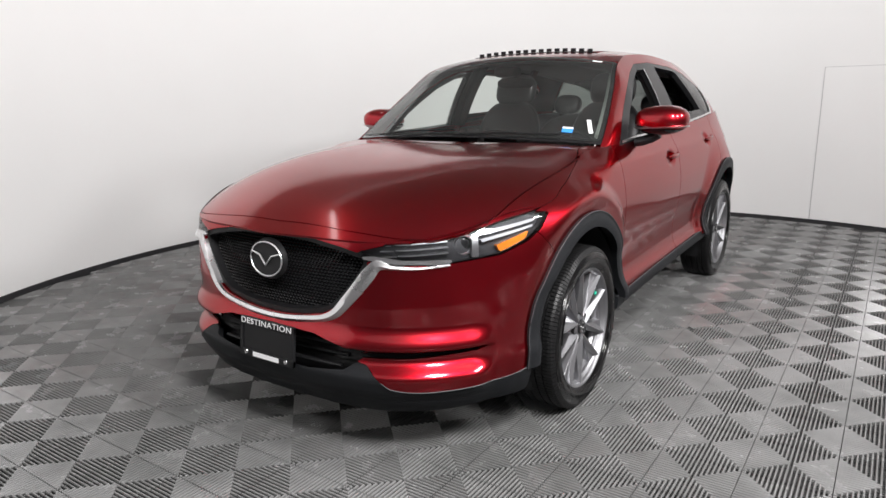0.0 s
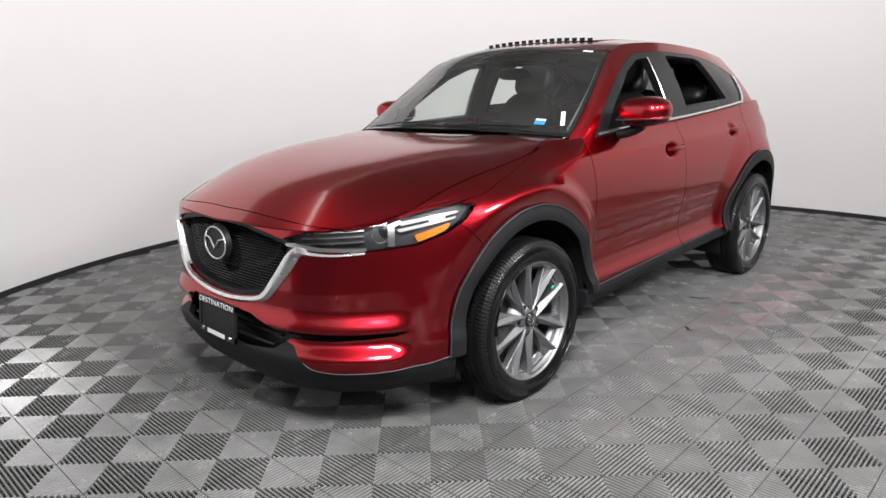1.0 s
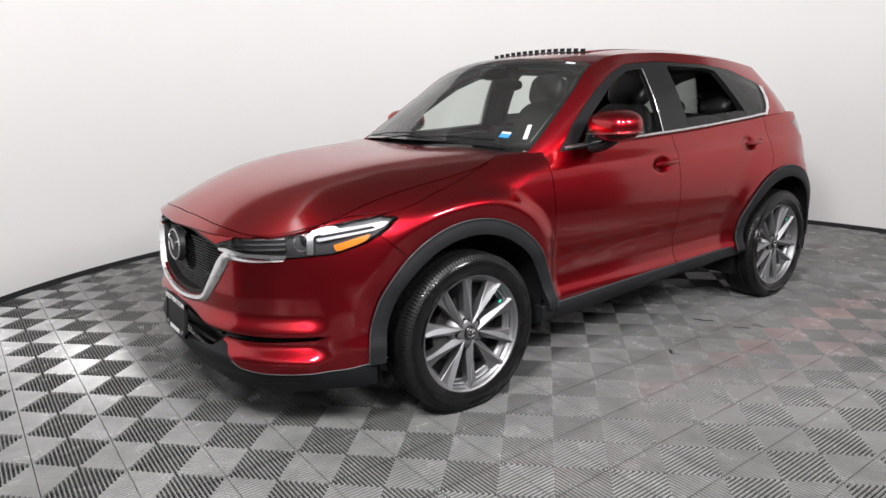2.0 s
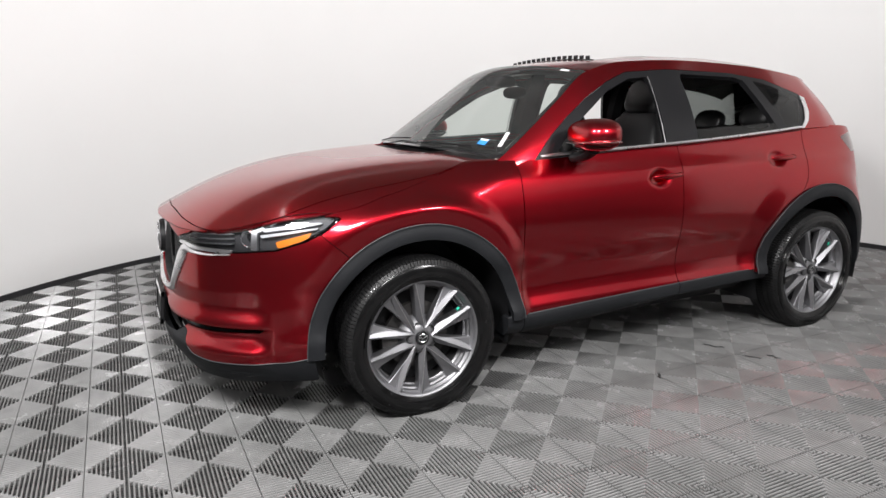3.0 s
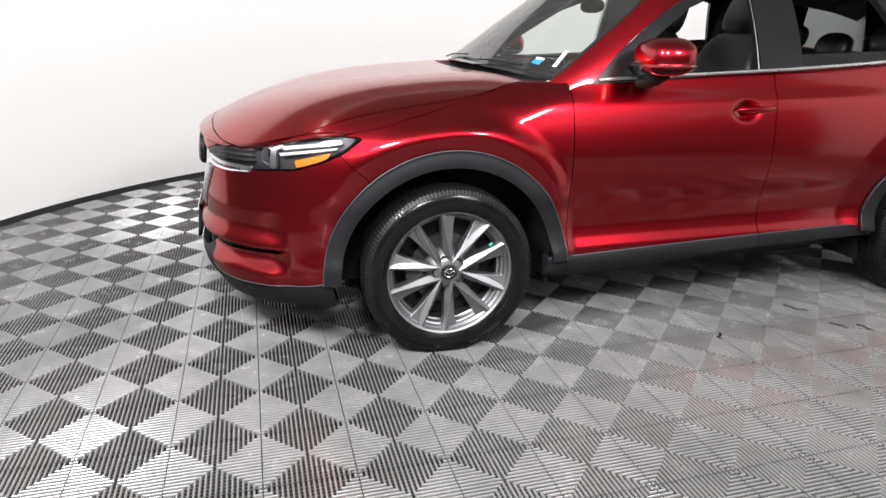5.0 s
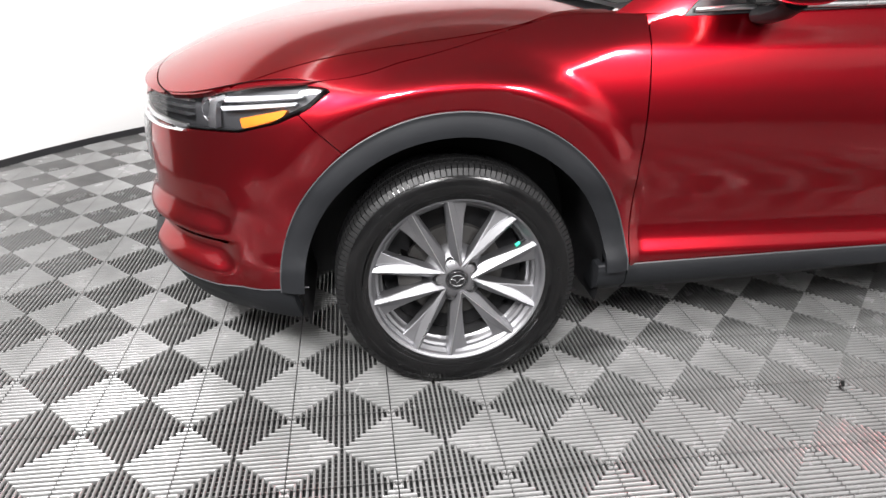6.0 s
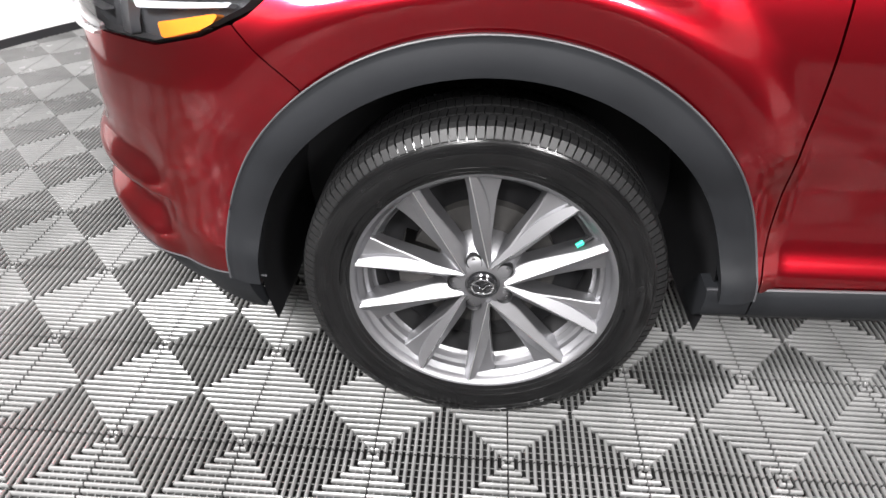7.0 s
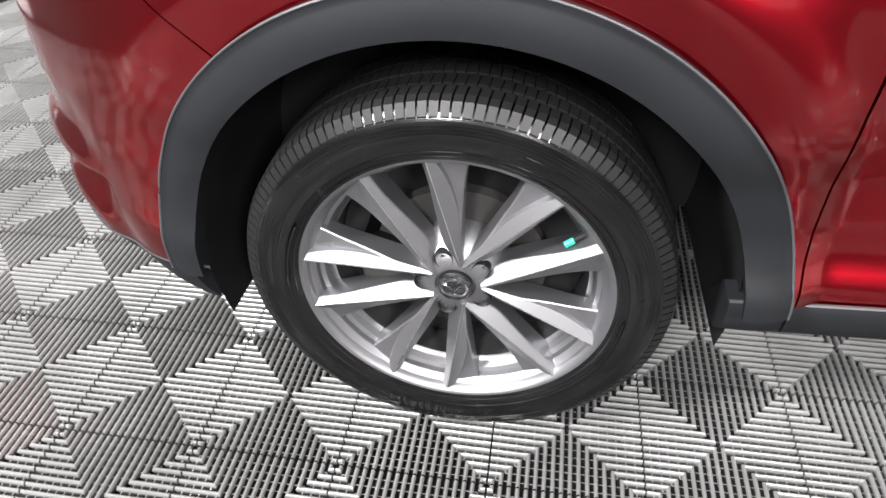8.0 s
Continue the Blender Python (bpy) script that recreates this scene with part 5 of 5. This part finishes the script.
for s in (1, -1):
    bm = bmesh.new()
    box(bm, s * 0.60, s * 0.655, 1.125, 1.72, 0.80, 1.235, bevel=0.02)
    part("luggage_trim", bm, LEATHER, CAR, "black side trim of the luggage space")
    # small round loudspeaker at the foot of the windscreen pillar
    bm = bmesh.new()
    lathe(bm, [(0.0, 0.0), (0.0, 0.017), (0.006, 0.021), (0.016, 0.023)], 24, m=pose(s * 0.695, -0.655, 1.250, 0, 0, 90 + 52 * s))
    part("tweeter", bm, BLACK, CAR, "small round black loudspeaker at the pillar foot", smooth=True)
bm = bmesh.new()
box(bm, -0.58, 0.58, 1.78, 1.83, 0.80, 1.21, bevel=0.02)
part("tailgate_trim", bm, LEATHER, CAR, "black inner trim of the tailgate")


def on_screen(name, w, t, wide, tall, material, label, tilt=0.0, lift=0.004):
    """A flat sticker on the windscreen at (w, t)."""
    p = Vector(screen_skin(np.array([w]), np.array([t]))[0])
    a = Vector(screen_skin(np.array([w + 0.01]), np.array([t]))[0]) - p
    b = Vector(screen_skin(np.array([w]), np.array([t + 0.01]))[0]) - p
    nrm = a.cross(b).normalized()
    a.normalize()
    b = nrm.cross(a)
    m = Matrix((a, b, nrm)).transposed().to_4x4()
    m.translation = p + nrm * lift
    bm = bmesh.new()
    box(bm, -wide / 2, wide / 2, -tall / 2, tall / 2, 0, 0.0008, m @ pose(0, 0, 0, 0, 0, tilt))
    return part(name, bm, material, CAR, label), m


st, m = on_screen("sticker", 0.775, 0.115, 0.056, 0.044, BLUE, "small blue and white inspection sticker")
bm = bmesh.new()
box(bm, -0.027, 0.027, 0.008, 0.021, 0.0009, 0.0014, m)
part("sticker_band", bm, WHITE, st)
on_screen("paper_tag", 0.905, 0.165, 0.022, 0.110, WHITE, "narrow white paper tag with small print", 12)
on_screen("toll_tag", 0.84, 0.93, 0.055, 0.022, WHITE, "small white tag at the top of the windscreen")

# ---- floor tiles: ribs in nested corners, so that they ring each tile corner ----
PITCH = 0.300
TILE_AT = (1.03, -0.96)      # a tile corner


def tile_geometry():
    verts, faces = [], []
    half, ribs, deep = PITCH / 2 - 0.0018, 9, 0.019

    def quad(*p):
        faces.append(tuple(range(len(verts), len(verts) + 4)))
        verts.extend(p)

    for sx in (1, -1):
        for sy in (1, -1):
            def at(a, b, z):
                return (sx * a, sy * b, z)
            for k in range(ribs):
                d = (k + 0.5) * half / ribs
                # one arm along each axis, meeting on the diagonal
                for swap in (False, True):
                    def q(a, b, z):
                        return at(b, a, z) if swap else at(a, b, z)
                    mid, lo, md, hi = half - d, 0.0008, 0.0026, 0.0042
                    turn = (sx * sy > 0) == swap
                    # across the rib: side, rounded shoulder, top, rounded shoulder, side
                    line = ((-0.0016, -deep), (-hi, -0.0075), (-hi, -0.0048), (-md, -0.0014), (-lo, 0.0), (lo, 0.0), (md, -0.0014), (hi, -0.0048), (hi, -0.0075), (0.0016, -deep))
                    for (w0, z0), (w1, z1) in zip(line, line[1:]):
                        p = [q(mid + w0, half, z0), q(mid + w1, half, z1), q(mid + w1, mid + w1, z1), q(mid + w0, mid + w0, z0)]
                        quad(*(p if turn else p[::-1]))
    # low cross webs
    for k in range(8):
        d = 0.012 + 0.0175 * k
        w, z = 0.0012, -0.010
        for s in (1, -1):
            e = d
            quad((-e, s * d - w, z), (e, s * d - w, z), (e, s * d + w, z), (-e, s * d + w, z))
            quad((s * d - w, -e, z), (s * d + w, -e, z), (s * d + w, e, z), (s * d - w, e, z))
    return np.array(verts), np.array(faces)


TV, TF = tile_geometry()
places = []
for i in range(-20, 20):
    for j in range(-20, 20):
        x, y = TILE_AT[0] + PITCH * (i + 0.5), TILE_AT[1] + PITCH * (j + 0.5)
        if math.hypot(x - ROOM[0], y - ROOM[1]) < RADIUS + 0.1:
            places.append((math.hypot((x - 1.7) * 0.8, y + 1.6), x, y))
places.sort()
tile_mesh = bpy.data.meshes.new("tile")
tile_mesh.from_pydata(TV.tolist(), [], TF.tolist())
tile_mesh.materials.append(TILE)
for k, (_, x, y) in enumerate(places[:300]):
    ob = new("tile", tile_mesh)
    ob.location = (x, y, 0)
    ob.parent = FLOOR
far = np.concatenate([TV + (x, y, 0) for _, x, y in places[300:]])
far_f = np.concatenate([TF + k * len(TV) for k in range(len(places) - 300)])
me = bpy.data.meshes.new("far_tiles")
me.from_pydata(far.tolist(), [], far_f.tolist())
tagged(finish("far_tiles", me, TILE, FLOOR), kind="stuff")

# dark rubber scuffs left on the floor
SCUFF = plain("rubber_scuff", (0.03, 0.03, 0.03), 0.6, vary=0.3)
rng = random.Random(4)
for x, y, turn, size, n in ((0.88, 0.545, 20, 0.11, 8), (1.065, -0.06, -30, 0.06, 7), (1.106, 0.60, 35, 0.08, 4), (1.16, 0.70, 10, 0.07, 4)):
    bm = bmesh.new()
    line = [Vector((size * (i / (n - 1) - 0.5), 0.35 * size * rng.uniform(-0.5, 0.5), 0)) for i in range(n)]
    m = pose(x, y, 0.0, 0, 0, turn)
    for a, b in zip(line, line[1:]):
        d = (b - a).normalized()
        w = Vector((-d.y, d.x, 0)) * rng.uniform(0.003, 0.006)
        low = [m @ p for p in (a - w - d * 0.003, b - w + d * 0.003, b + w + d * 0.003, a + w - d * 0.003)]
        vs = [bm.verts.new(p + Vector((0, 0, 0.0004))) for p in low] + [bm.verts.new(p + Vector((0, 0, 0.0011))) for p in low]
        bm.faces.new(vs[4:])
        for i in range(4):
            bm.faces.new((vs[i], vs[(i + 1) % 4], vs[4 + (i + 1) % 4], vs[4 + i]))
    part("scuff_mark", bm, SCUFF, FLOOR, "black rubber scuff on the tiles")
